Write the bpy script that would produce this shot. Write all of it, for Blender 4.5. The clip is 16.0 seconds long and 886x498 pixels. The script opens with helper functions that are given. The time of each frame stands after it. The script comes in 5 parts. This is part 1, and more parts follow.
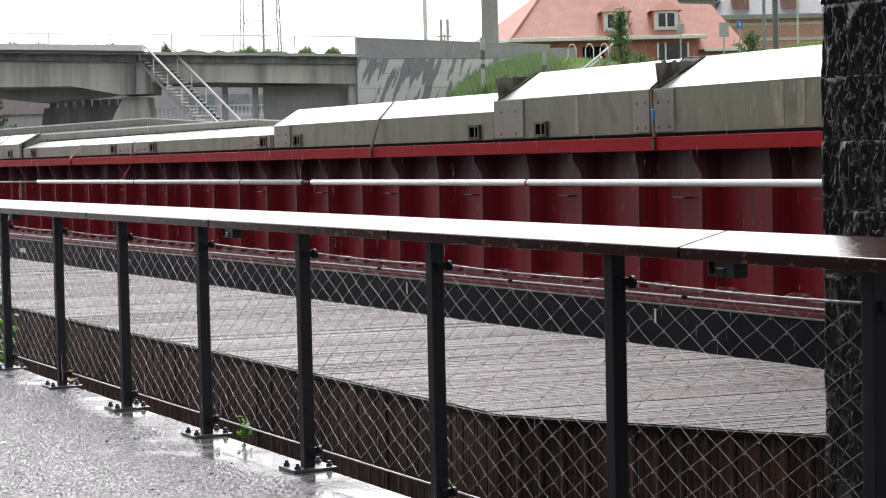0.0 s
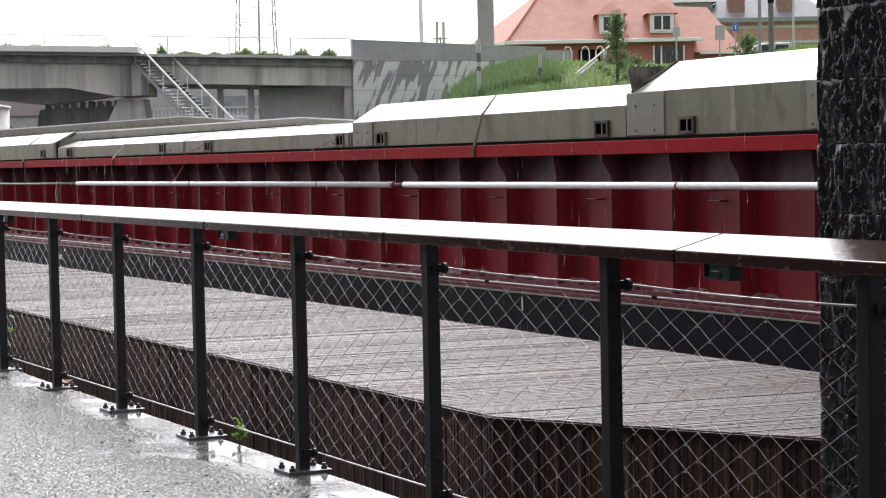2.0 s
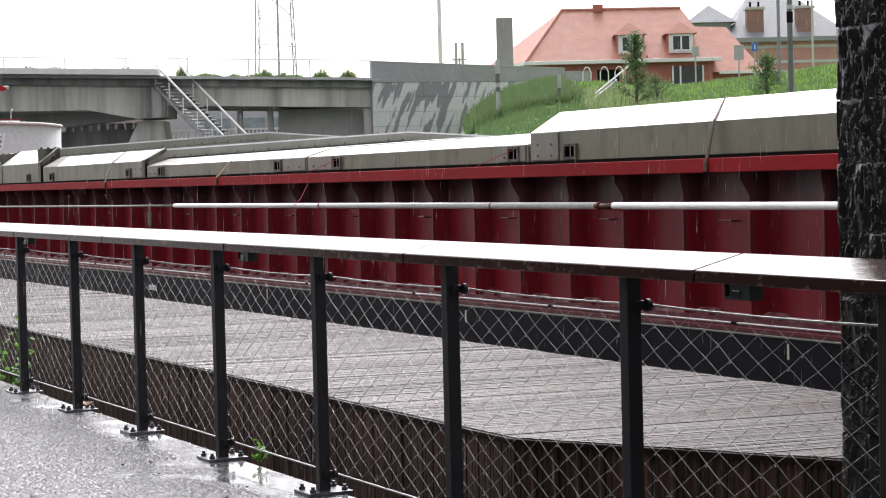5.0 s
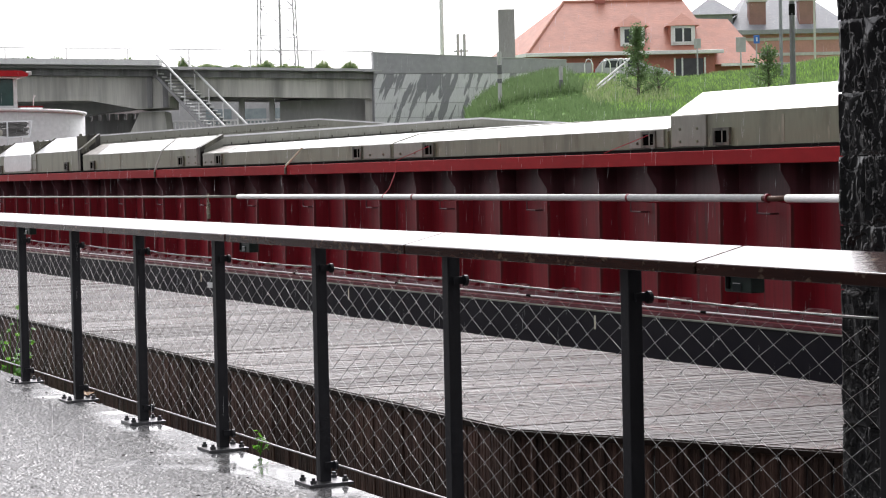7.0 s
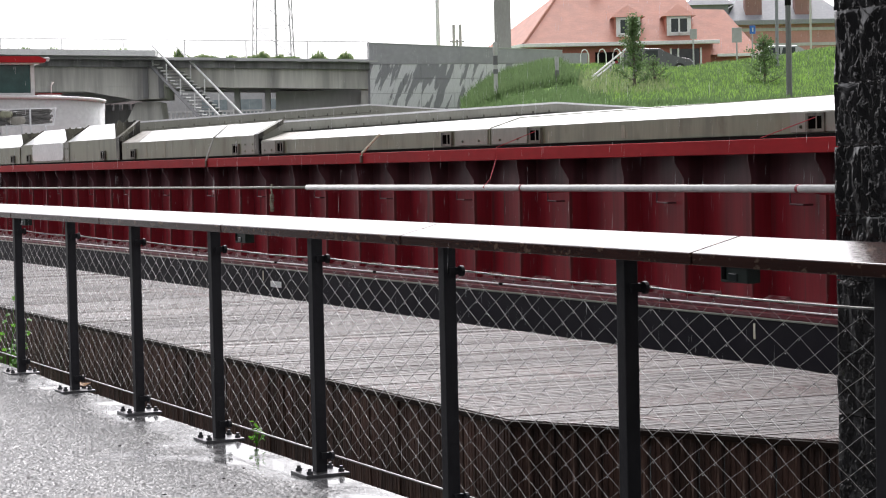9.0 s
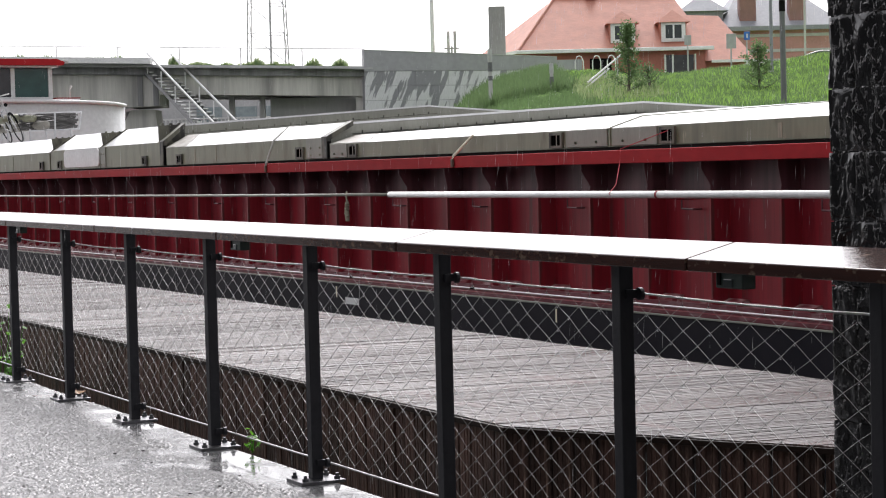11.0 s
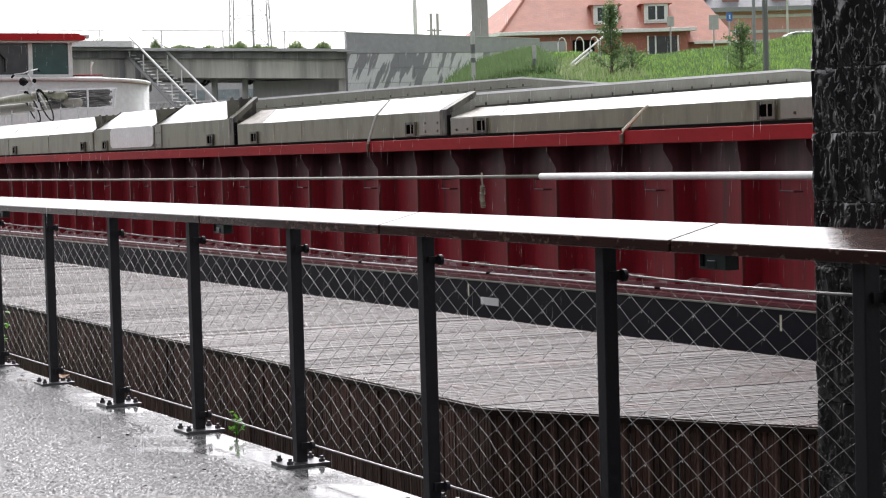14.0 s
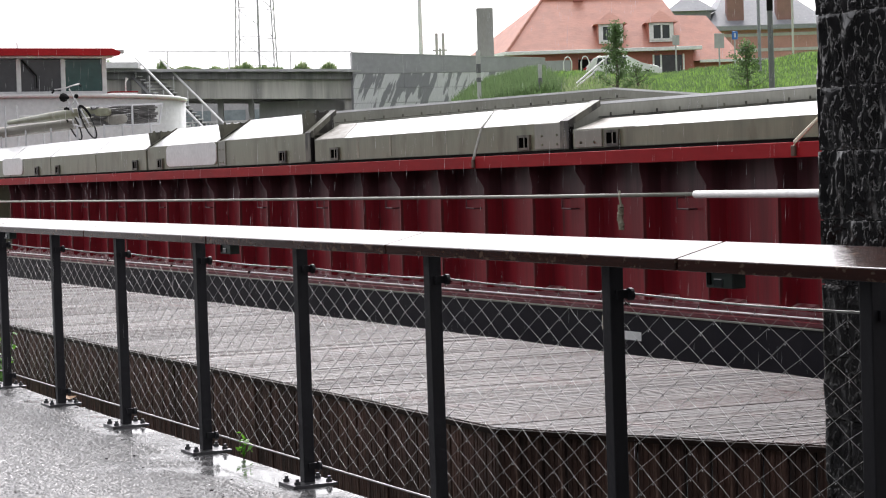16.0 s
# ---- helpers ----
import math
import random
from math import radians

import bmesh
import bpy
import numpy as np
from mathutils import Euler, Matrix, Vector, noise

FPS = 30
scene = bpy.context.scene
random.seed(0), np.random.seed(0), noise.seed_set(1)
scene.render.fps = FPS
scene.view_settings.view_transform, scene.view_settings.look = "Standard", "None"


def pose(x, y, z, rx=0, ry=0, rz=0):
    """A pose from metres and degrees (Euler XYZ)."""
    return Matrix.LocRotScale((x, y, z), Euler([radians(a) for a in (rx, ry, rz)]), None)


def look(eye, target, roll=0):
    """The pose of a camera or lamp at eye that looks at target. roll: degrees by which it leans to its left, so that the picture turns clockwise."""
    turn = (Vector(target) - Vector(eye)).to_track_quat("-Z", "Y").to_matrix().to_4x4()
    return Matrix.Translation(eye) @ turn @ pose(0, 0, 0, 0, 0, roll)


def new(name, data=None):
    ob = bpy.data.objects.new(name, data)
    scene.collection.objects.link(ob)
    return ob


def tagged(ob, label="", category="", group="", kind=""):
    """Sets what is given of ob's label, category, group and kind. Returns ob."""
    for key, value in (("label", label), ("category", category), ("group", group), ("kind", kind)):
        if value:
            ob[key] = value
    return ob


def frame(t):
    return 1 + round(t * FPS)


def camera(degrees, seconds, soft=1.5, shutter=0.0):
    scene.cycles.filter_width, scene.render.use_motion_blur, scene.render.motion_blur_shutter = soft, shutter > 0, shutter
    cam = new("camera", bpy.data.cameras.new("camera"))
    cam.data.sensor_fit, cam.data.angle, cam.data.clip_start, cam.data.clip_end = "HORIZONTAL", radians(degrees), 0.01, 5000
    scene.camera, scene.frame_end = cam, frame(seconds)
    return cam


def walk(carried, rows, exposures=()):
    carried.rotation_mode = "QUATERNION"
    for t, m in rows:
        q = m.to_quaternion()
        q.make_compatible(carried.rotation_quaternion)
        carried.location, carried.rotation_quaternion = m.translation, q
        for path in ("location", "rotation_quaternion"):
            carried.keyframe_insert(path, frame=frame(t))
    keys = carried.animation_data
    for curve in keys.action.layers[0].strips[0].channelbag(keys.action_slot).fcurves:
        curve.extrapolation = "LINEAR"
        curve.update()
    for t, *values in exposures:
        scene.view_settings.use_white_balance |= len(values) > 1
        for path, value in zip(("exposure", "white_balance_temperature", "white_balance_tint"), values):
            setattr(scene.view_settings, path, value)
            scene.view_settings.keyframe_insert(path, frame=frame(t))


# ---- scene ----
# The camera stands still on the quay path and is only turned by the hand that holds it.
EYE = (0.0, 0.0, 1.4304)


def view(yaw, tilt, roll):
    a, b = radians(yaw), radians(tilt)
    way = Vector((-math.cos(a) * math.cos(b), math.sin(a) * math.cos(b), -math.sin(b)))
    return look(EYE, Vector(EYE) + way, roll)


cam = camera(25.95, 16.0, soft=1.1, shutter=0.0)
TURNS = [
    (0.0, 27.345, 2.692, -1.265), (0.5, 27.401, 2.775, -1.297), (1.0, 27.439, 2.786, -1.323), (1.5, 27.464, 2.734, -1.232),
    (2.0, 27.482, 2.626, -1.149), (2.5, 27.453, 2.441, -1.140), (3.0, 27.322, 2.292, -1.104), (3.5, 27.252, 2.151, -1.189),
    (4.0, 27.238, 1.981, -1.402), (4.5, 27.004, 1.904, -1.424), (7.0, 26.865, 2.245, -1.196), (7.5, 26.972, 2.263, -1.157),
    (8.0, 27.067, 2.369, -1.172), (8.5, 27.087, 2.501, -1.159), (9.0, 26.979, 2.528, -1.226), (11.5, 27.151, 2.292, -1.428),
    (12.0, 27.117, 2.378, -1.562), (12.5, 27.074, 2.396, -1.690), (13.0, 27.148, 2.510, -1.710), (13.5, 27.345, 2.715, -1.633),
    (14.0, 27.601, 2.870, -1.609), (14.5, 27.725, 2.922, -1.617), (15.0, 27.663, 2.757, -1.731), (15.5, 27.542, 2.517, -1.857),
    (16.0, 27.425, 2.281, -1.863)]
walk(cam, [(t, view(a, b, c)) for t, a, b, c in TURNS], exposures=((0.0, 0.94, 6400, 14), (4.0, 0.98, 6400, 14), (7.0, 0.94, 6400, 14), (9.0, 0.92, 6400, 14), (11.5, 0.9, 6400, 14), (16.0, 0.92, 6400, 14)))

# ---- light: a white rainy sky, a broad weak sun behind the cloud ----
world = bpy.data.worlds.new("rain_sky")
scene.world = world
world.use_nodes = True
wn = world.node_tree
sky = wn.nodes.new("ShaderNodeTexSky")
sky.sky_type, sky.sun_disc = "NISHITA", False
sky.sun_elevation, sky.sun_rotation = radians(48), radians(-62)
sky.dust_density, sky.air_density, sky.ozone_density = 4.0, 1.0, 1.0
grey = wn.nodes.new("ShaderNodeHueSaturation")
grey.inputs["Saturation"].default_value = 0.08
wn.links.new(sky.outputs[0], grey.inputs["Color"])
back = wn.nodes["Background"]
back.inputs["Strength"].default_value = 0.15
wn.links.new(grey.outputs[0], back.inputs["Color"])
sun = new("sun", bpy.data.lights.new("sun", "SUN"))
sun.data.energy, sun.data.angle, sun.data.color = 0.8, radians(40), (1.0, 0.97, 0.93)
sun.matrix_world = look((-26.4, 13.6, 33), (0, 0, 0))


# ---- materials ----
def material(name, base, rough=0.5, metal=0.0, second=None, scale=3.0, stretch=(1, 1, 1), amount=0.5, bump=0.0, bump_scale=40.0,
             coat=0.0, random_tint=0.0, contrast=(0.35, 0.65), rough2=None, spec=0.5, island=False, bump_stretch=(1, 1, 1)):
    """A surface in two tones of broad stains and fine grain, with relief, and a wet coat where asked."""
    m = bpy.data.materials.new(name)
    m.use_nodes = True
    n, l = m.node_tree.nodes, m.node_tree.links
    p = n["Principled BSDF"]
    p.inputs["Roughness"].default_value, p.inputs["Metallic"].default_value = rough, metal
    p.inputs["Specular IOR Level"].default_value = spec
    if coat:
        p.inputs["Coat Weight"].default_value, p.inputs["Coat Roughness"].default_value = coat, 0.08
    co = n.new("ShaderNodeTexCoord")
    mp = n.new("ShaderNodeMapping")
    mp.inputs["Scale"].default_value = stretch
    l.new(co.outputs["Object"], mp.inputs["Vector"])
    big = n.new("ShaderNodeTexNoise")
    big.inputs["Scale"].default_value, big.inputs["Detail"].default_value = scale, 6.0
    l.new(mp.outputs[0], big.inputs["Vector"])
    ramp = n.new("ShaderNodeMapRange")
    ramp.inputs["From Min"].default_value, ramp.inputs["From Max"].default_value = contrast
    ramp.inputs["To Max"].default_value = amount
    l.new(big.outputs[0], ramp.inputs[0])
    mix = n.new("ShaderNodeMix")
    mix.data_type = "RGBA"
    second = second or tuple(c * 0.55 for c in base)
    mix.inputs[6].default_value, mix.inputs[7].default_value = (*base, 1), (*second, 1)
    l.new(ramp.outputs[0], mix.inputs[0])
    fine = n.new("ShaderNodeTexNoise")
    fine.inputs["Scale"].default_value, fine.inputs["Detail"].default_value = scale * 9, 4.0
    l.new(mp.outputs[0], fine.inputs["Vector"])
    hsv = n.new("ShaderNodeHueSaturation")
    l.new(mix.outputs[2], hsv.inputs["Color"])
    val = n.new("ShaderNodeMapRange")
    val.inputs["To Min"].default_value, val.inputs["To Max"].default_value = 0.8, 1.2
    l.new(fine.outputs[0], val.inputs[0])
    out = val.outputs[0]
    if random_tint:
        info = n.new("ShaderNodeNewGeometry" if island else "ShaderNodeObjectInfo")
        r = n.new("ShaderNodeMapRange")
        r.inputs["To Min"].default_value, r.inputs["To Max"].default_value = 1 - random_tint, 1 + random_tint
        l.new(info.outputs["Random Per Island" if island else "Random"], r.inputs[0])
        mul = n.new("ShaderNodeMath")
        mul.operation = "MULTIPLY"
        l.new(out, mul.inputs[0])
        l.new(r.outputs[0], mul.inputs[1])
        out = mul.outputs[0]
    l.new(out, hsv.inputs["Value"])
    l.new(hsv.outputs[0], p.inputs["Base Color"])
    if rough2 is not None:
        rr = n.new("ShaderNodeMapRange")
        rr.inputs["From Min"].default_value, rr.inputs["From Max"].default_value = 0.4, 0.62
        rr.inputs["To Min"].default_value, rr.inputs["To Max"].default_value = rough, rough2
        l.new(big.outputs[0], rr.inputs[0])
        l.new(rr.outputs[0], p.inputs["Roughness"])
    if bump:
        mp2 = n.new("ShaderNodeMapping")
        mp2.inputs["Scale"].default_value = bump_stretch
        l.new(co.outputs["Object"], mp2.inputs["Vector"])
        bn = n.new("ShaderNodeTexNoise")
        bn.inputs["Scale"].default_value, bn.inputs["Detail"].default_value = bump_scale, 5.0
        l.new(mp2.outputs[0], bn.inputs["Vector"])
        b = n.new("ShaderNodeBump")
        b.inputs["Strength"].default_value, b.inputs["Distance"].default_value = bump, 0.02
        l.new(bn.outputs[0], b.inputs["Height"])
        l.new(b.outputs[0], p.inputs["Normal"])
        l.new(b.outputs[0], p.inputs["Coat Normal"])
    return m


M = {
    "asphalt": material("wet_asphalt", (0.055, 0.055, 0.058), 0.6, 0, (0.035, 0.035, 0.037), 1.1, contrast=(0.3, 0.7), spec=0.1, coat=0.45),
    "soil": material("dark_soil", (0.05, 0.045, 0.035), 0.8, 0, (0.03, 0.04, 0.02), 1.5, bump=0.6),
    "water": material("canal_water", (0.03, 0.035, 0.035), 0.12, 0, None, 0.5, bump=0.3, bump_scale=4),
    "post": material("anthracite_post", (0.032, 0.032, 0.037), 0.45, 0, (0.045, 0.045, 0.05), 6, (1, 1, 0.25), bump=0.1, spec=0.25),
    "steel": material("wet_galvanised_steel", (0.16, 0.16, 0.17), 0.3, 0.7, (0.08, 0.08, 0.085), 20, bump=0.1),
    "wire": material("wet_stainless_wire", (0.58, 0.57, 0.56), 0.35, 0.35, (0.3, 0.3, 0.3), 30),
    "rail_wood": material("wet_hardwood", (0.06, 0.02, 0.013), 0.13, 0, (0.022, 0.01, 0.008), 3, (0.6, 8, 8), bump=0.06, bump_scale=30, bump_stretch=(0.4, 6, 6), spec=0.38, contrast=(0.3, 0.7)),
    "deck_wood": material("wet_deck_wood", (0.056, 0.034, 0.03), 0.24, 0, (0.024, 0.01, 0.008), 0.55, (2.2, 0.5, 1), amount=0.85, contrast=(0.42, 0.66), bump=0.4, bump_scale=70, random_tint=0.35, rough2=0.46, bump_stretch=(3, 0.2, 1), spec=0.36),
    "fascia_wood": material("weathered_board", (0.13, 0.066, 0.05), 0.55, 0, (0.02, 0.011, 0.01), 2.5, (4, 4, 0.3), amount=0.9, bump=0.5, bump_scale=40, random_tint=0.5, bump_stretch=(5, 5, 0.2)),
    "hull_black": material("black_hull_paint", (0.012, 0.0105, 0.016), 0.45, 0, (0.024, 0.022, 0.027), 1.0, (2, 2, 0.2), bump=0.05, spec=0.13),
    "red": material("dark_red_paint", (0.31, 0.02, 0.032), 0.36, 0, (0.17, 0.015, 0.024), 1.6, (3.5, 3.5, 0.14), amount=0.9, bump=0.1, bump_scale=7, bump_stretch=(3, 3, 0.3), spec=0.42),
    # red again, with its base darkened for the shade under the flange
    "red_top": material("shade_darkened_coaming_red", (0.145, 0.06, 0.07), 0.38, 0, (0.065, 0.028, 0.033), 1.8, (3.5, 3.5, 0.16), amount=0.9, bump=0.1, bump_scale=7, bump_stretch=(3, 3, 0.3), spec=0.42),
    "splashed": material("splashed_red_plate", (0.2, 0.03, 0.04), 0.35, 0, (0.55, 0.42, 0.42), 7, (1, 2, 2), amount=0.8, contrast=(0.46, 0.62)),
    "grimy_red": material("salt_stained_red_edge", (0.13, 0.02, 0.03), 0.4, 0, (0.3, 0.2, 0.21), 5, (1, 1, 2), amount=0.35, contrast=(0.52, 0.64)),
    "red_band": material("red_flange_paint", (0.38, 0.02, 0.025), 0.5, 0, (0.24, 0.016, 0.02), 1.5, (0.5, 1, 1), spec=0.08),
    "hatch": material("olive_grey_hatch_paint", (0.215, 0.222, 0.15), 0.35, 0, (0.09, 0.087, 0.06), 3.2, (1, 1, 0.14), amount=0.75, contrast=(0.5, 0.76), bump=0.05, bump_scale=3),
    # near-white base also carries the sky sheen on the wet slopes
    "hatch_top": material("sheen_paled_hatch_top", (0.72, 0.72, 0.72), 0.25, 0, (0.6, 0.6, 0.6), 0.6, amount=0.4),
    "hatch_light": material("pale_grey_hatch_panel", (0.28, 0.28, 0.235), 0.4, 0, (0.18, 0.18, 0.15), 3, (1, 1, 0.3)),
    "white": material("white_paint", (0.82, 0.82, 0.81), 0.4, 0, (0.68, 0.68, 0.66), 1.5, amount=0.4),
    "grime": material("black_grime", (0.012, 0.012, 0.012), 0.9, spec=0.03),
    "concrete": material("stained_concrete", (0.66, 0.65, 0.6), 0.8, 0, (0.27, 0.265, 0.25), 0.55, (2.2, 1, 0.16), amount=0.85, contrast=(0.42, 0.72), bump=0.1, bump_scale=4),
    "slate": material("grey_slab_wall", (0.38, 0.38, 0.4), 0.5, 0, (0.27, 0.27, 0.285), 0.4),
    "brick": material("red_brick", (0.42, 0.15, 0.12), 0.8, 0, (0.33, 0.12, 0.1), 0.8, amount=0.6),
    "tiles": material("orange_roof_tiles", (0.5, 0.22, 0.155), 0.6, 0, (0.38, 0.17, 0.125), 1.6, bump=0.6, bump_scale=6, bump_stretch=(0.5, 1.6, 1.6), contrast=(0.4, 0.6)),
    "grey_roof": material("grey_slate_roof", (0.27, 0.28, 0.305), 0.55, 0, (0.2, 0.21, 0.23), 0.6),
    "villa_brick": material("dull_brick", (0.52, 0.27, 0.25), 0.8, 0, (0.42, 0.22, 0.2), 0.8, amount=0.6),
    "glass": material("dark_window_glass", (0.03, 0.04, 0.04), 0.05),
    "grass": material("bank_grass", (0.16, 0.3, 0.06), 0.9, 0, (0.1, 0.19, 0.045), 0.5, bump=0.5, bump_scale=2),
    "leaf": material("leaf", (0.11, 0.17, 0.06), 0.6, 0, (0.05, 0.1, 0.025), 2, random_tint=0.4, island=True),
    "bark": material("bark", (0.12, 0.1, 0.08), 0.9, 0, None, 5),
    "stone": material("black_split_stone", (0.007, 0.007, 0.008), 0.13, 0, (0.015, 0.015, 0.016), 8, bump=1.0, bump_scale=38, bump_stretch=(1, 1, 0.6), spec=0.65),
    "concrete_pale": material("pale_concrete", (0.5, 0.5, 0.5), 0.7, 0, (0.38, 0.38, 0.38), 0.6, amount=0.5),
    "concrete_dark": material("dark_concrete", (0.5, 0.5, 0.495), 0.7, 0, (0.36, 0.36, 0.355), 0.5, (1, 1, 0.3)),
    "soffit": material("damp_bridge_soffit", (0.36, 0.36, 0.355), 0.7, 0, (0.26, 0.26, 0.255), 0.5),
    "unseen_wall": material("reflection_darkening_black", (0.05, 0.05, 0.052), 0.7, 0, (0.035, 0.035, 0.036), 2, bump=0.3, bump_scale=8, spec=0.1),
    "lawn": material("bright_lawn", (0.19, 0.35, 0.06), 0.8, 0, (0.12, 0.24, 0.045), 1, random_tint=0.35, island=True),
    "streaked": material("streaked_slab", (0.66, 0.66, 0.68), 0.6, 0, (0.27, 0.27, 0.29), 0.95, (2.4, 1, 0.38), amount=1.0, contrast=(0.5, 0.53)),
    "lamp_green": material("dark_green_lamp_box", (0.012, 0.03, 0.022), 0.4),
    "fascia_dark": material("dark_edge_wood", (0.03, 0.02, 0.017), 0.5, 0, (0.015, 0.01, 0.009), 3, (0.4, 6, 6), spec=0.1),
    "hatch_stain": material("stained_hatch_rim", (0.13, 0.125, 0.095), 0.5, 0, (0.022, 0.02, 0.016), 6, (1, 1, 0.35), amount=0.95, contrast=(0.46, 0.58)),
    "dark_pole": material("dark_grey_pole", (0.13, 0.13, 0.14), 0.5, 0, None, 2, amount=0.3),
    "void": material("dark_opening", (0.004, 0.004, 0.004), 1.0, spec=0.0),
    "rust": material("rusty_steel", (0.12, 0.06, 0.04), 0.6, 0.2, (0.06, 0.03, 0.02), 8),
    "brown_webbing": material("brown_webbing", (0.2, 0.15, 0.12), 0.7, 0, (0.12, 0.09, 0.07), 12),
    "grey_webbing": material("grey_webbing", (0.42, 0.42, 0.38), 0.7, 0, (0.3, 0.3, 0.27), 12),
    "hatch_worn": material("flaked_hatch_paint", (0.36, 0.34, 0.25), 0.5, 0, (0.2, 0.19, 0.14), 9, (1, 1, 0.25), amount=0.8, contrast=(0.42, 0.62)),
    "splash": material("dirty_dull_cover_paint", (0.3, 0.28, 0.245), 0.5, 0, (0.17, 0.155, 0.13), 4, (1, 3, 1), amount=0.8),
    "strap": material("pale_webbing", (0.82, 0.78, 0.62), 0.7, 0, (0.68, 0.62, 0.46), 12),
    "blue": material("blue_plastic", (0.05, 0.25, 0.6), 0.4, 0, (0.04, 0.2, 0.5), 8),
    "red_rope": material("red_rope", (0.5, 0.04, 0.06), 0.7, 0, None, 30),
    "teal_glass": material("green_tinted_glass", (0.03, 0.075, 0.07), 0.05),
    "grey_glass": material("grey_tinted_glass", (0.05, 0.05, 0.055), 0.08),
    "off_white": material("wheelhouse_paint", (0.6, 0.6, 0.6), 0.35, 0, (0.5, 0.5, 0.5), 1.0, amount=0.5),
    "tarp": material("dark_folded_tarpaulin", (0.06, 0.058, 0.055), 0.5, 0, (0.12, 0.115, 0.11), 3, (0.6, 1, 9), contrast=(0.4, 0.6)),
    "plank_grey": material("weathered_plank", (0.22, 0.21, 0.18), 0.6, 0, (0.13, 0.12, 0.1), 3, (8, 1, 8)),
    "brown_leaf": material("dead_leaf", (0.3, 0.15, 0.05), 0.6, 0, None, 20),
    "fresh_leaf": material("fresh_weed_leaf", (0.1, 0.28, 0.03), 0.5, 0, (0.07, 0.2, 0.02), 10),
    "pale_plant": material("pale_wild_grass", (0.22, 0.27, 0.12), 0.9, 0, (0.12, 0.18, 0.06), 2, random_tint=0.4, island=True),
    "sign_blue": material("blue_sign", (0.05, 0.2, 0.65), 0.4),
    "car_white": material("white_car_paint", (0.75, 0.75, 0.76), 0.25, 0, None, 1, amount=0.05, coat=0.5),
    "car_grey": material("dark_grey_car_paint", (0.1, 0.1, 0.11), 0.25, 0, None, 1, amount=0.05, coat=0.5),
    "car_silver": material("silver_car_paint", (0.4, 0.41, 0.43), 0.3, 0.3, None, 1, amount=0.05, coat=0.5),
    "car_green": material("dull_green_car_paint", (0.15, 0.19, 0.14), 0.25, 0, None, 1, amount=0.05, coat=0.5),
    "stained_edge": material("stained_and_shaded_concrete", (0.33, 0.33, 0.33), 0.7, 0, (0.16, 0.16, 0.16), 0.7, (2.5, 1, 0.2), amount=0.9),
    "chimney_brick": material("sooty_brick", (0.3, 0.17, 0.15), 0.8, 0, (0.2, 0.12, 0.11), 1.5),
    "chimney": material("weathered_chimney_render", (0.37, 0.36, 0.35), 0.8, 0, (0.24, 0.23, 0.22), 1.5, (1, 1, 0.3)),
    "brown_roof": material("haze_paled_brown_roof", (0.4, 0.35, 0.34), 0.8, 0, (0.3, 0.26, 0.25), 1.0),
    "teal_pane": material("pale_reflecting_pane", (0.3, 0.36, 0.37), 0.1),
    # white base stands for the sky light that drops refract
    "rain": material("sky_whitened_rainwater", (0.85, 0.86, 0.87), 0.15, 0, None, 1, amount=0.0),
    "tyre": material("tyre_rubber", (0.02, 0.02, 0.02), 0.8),
    "pole": material("grey_pole", (0.5, 0.5, 0.51), 0.5, 0, None, 2, amount=0.3),
}


def let_through(m, share, tint):
    """Thin leaves and blades pass on a share of the light that falls on their backs."""
    n, l = m.node_tree.nodes, m.node_tree.links
    tr = n.new("ShaderNodeBsdfTranslucent")
    tr.inputs["Color"].default_value = (*tint, 1)
    mix = n.new("ShaderNodeMixShader")
    mix.inputs[0].default_value = share
    l.new(n["Principled BSDF"].outputs[0], mix.inputs[1])
    l.new(tr.outputs[0], mix.inputs[2])
    l.new(mix.outputs[0], n["Material Output"].inputs[0])


let_through(M["leaf"], 0.5, (0.15, 0.23, 0.1))
let_through(M["lawn"], 0.5, (0.34, 0.52, 0.13))
let_through(M["pale_plant"], 0.5, (0.32, 0.38, 0.2))
let_through(M["rain"], 0.5, (0.85, 0.86, 0.87))
let_through(M["fresh_leaf"], 0.45, (0.16, 0.42, 0.04))


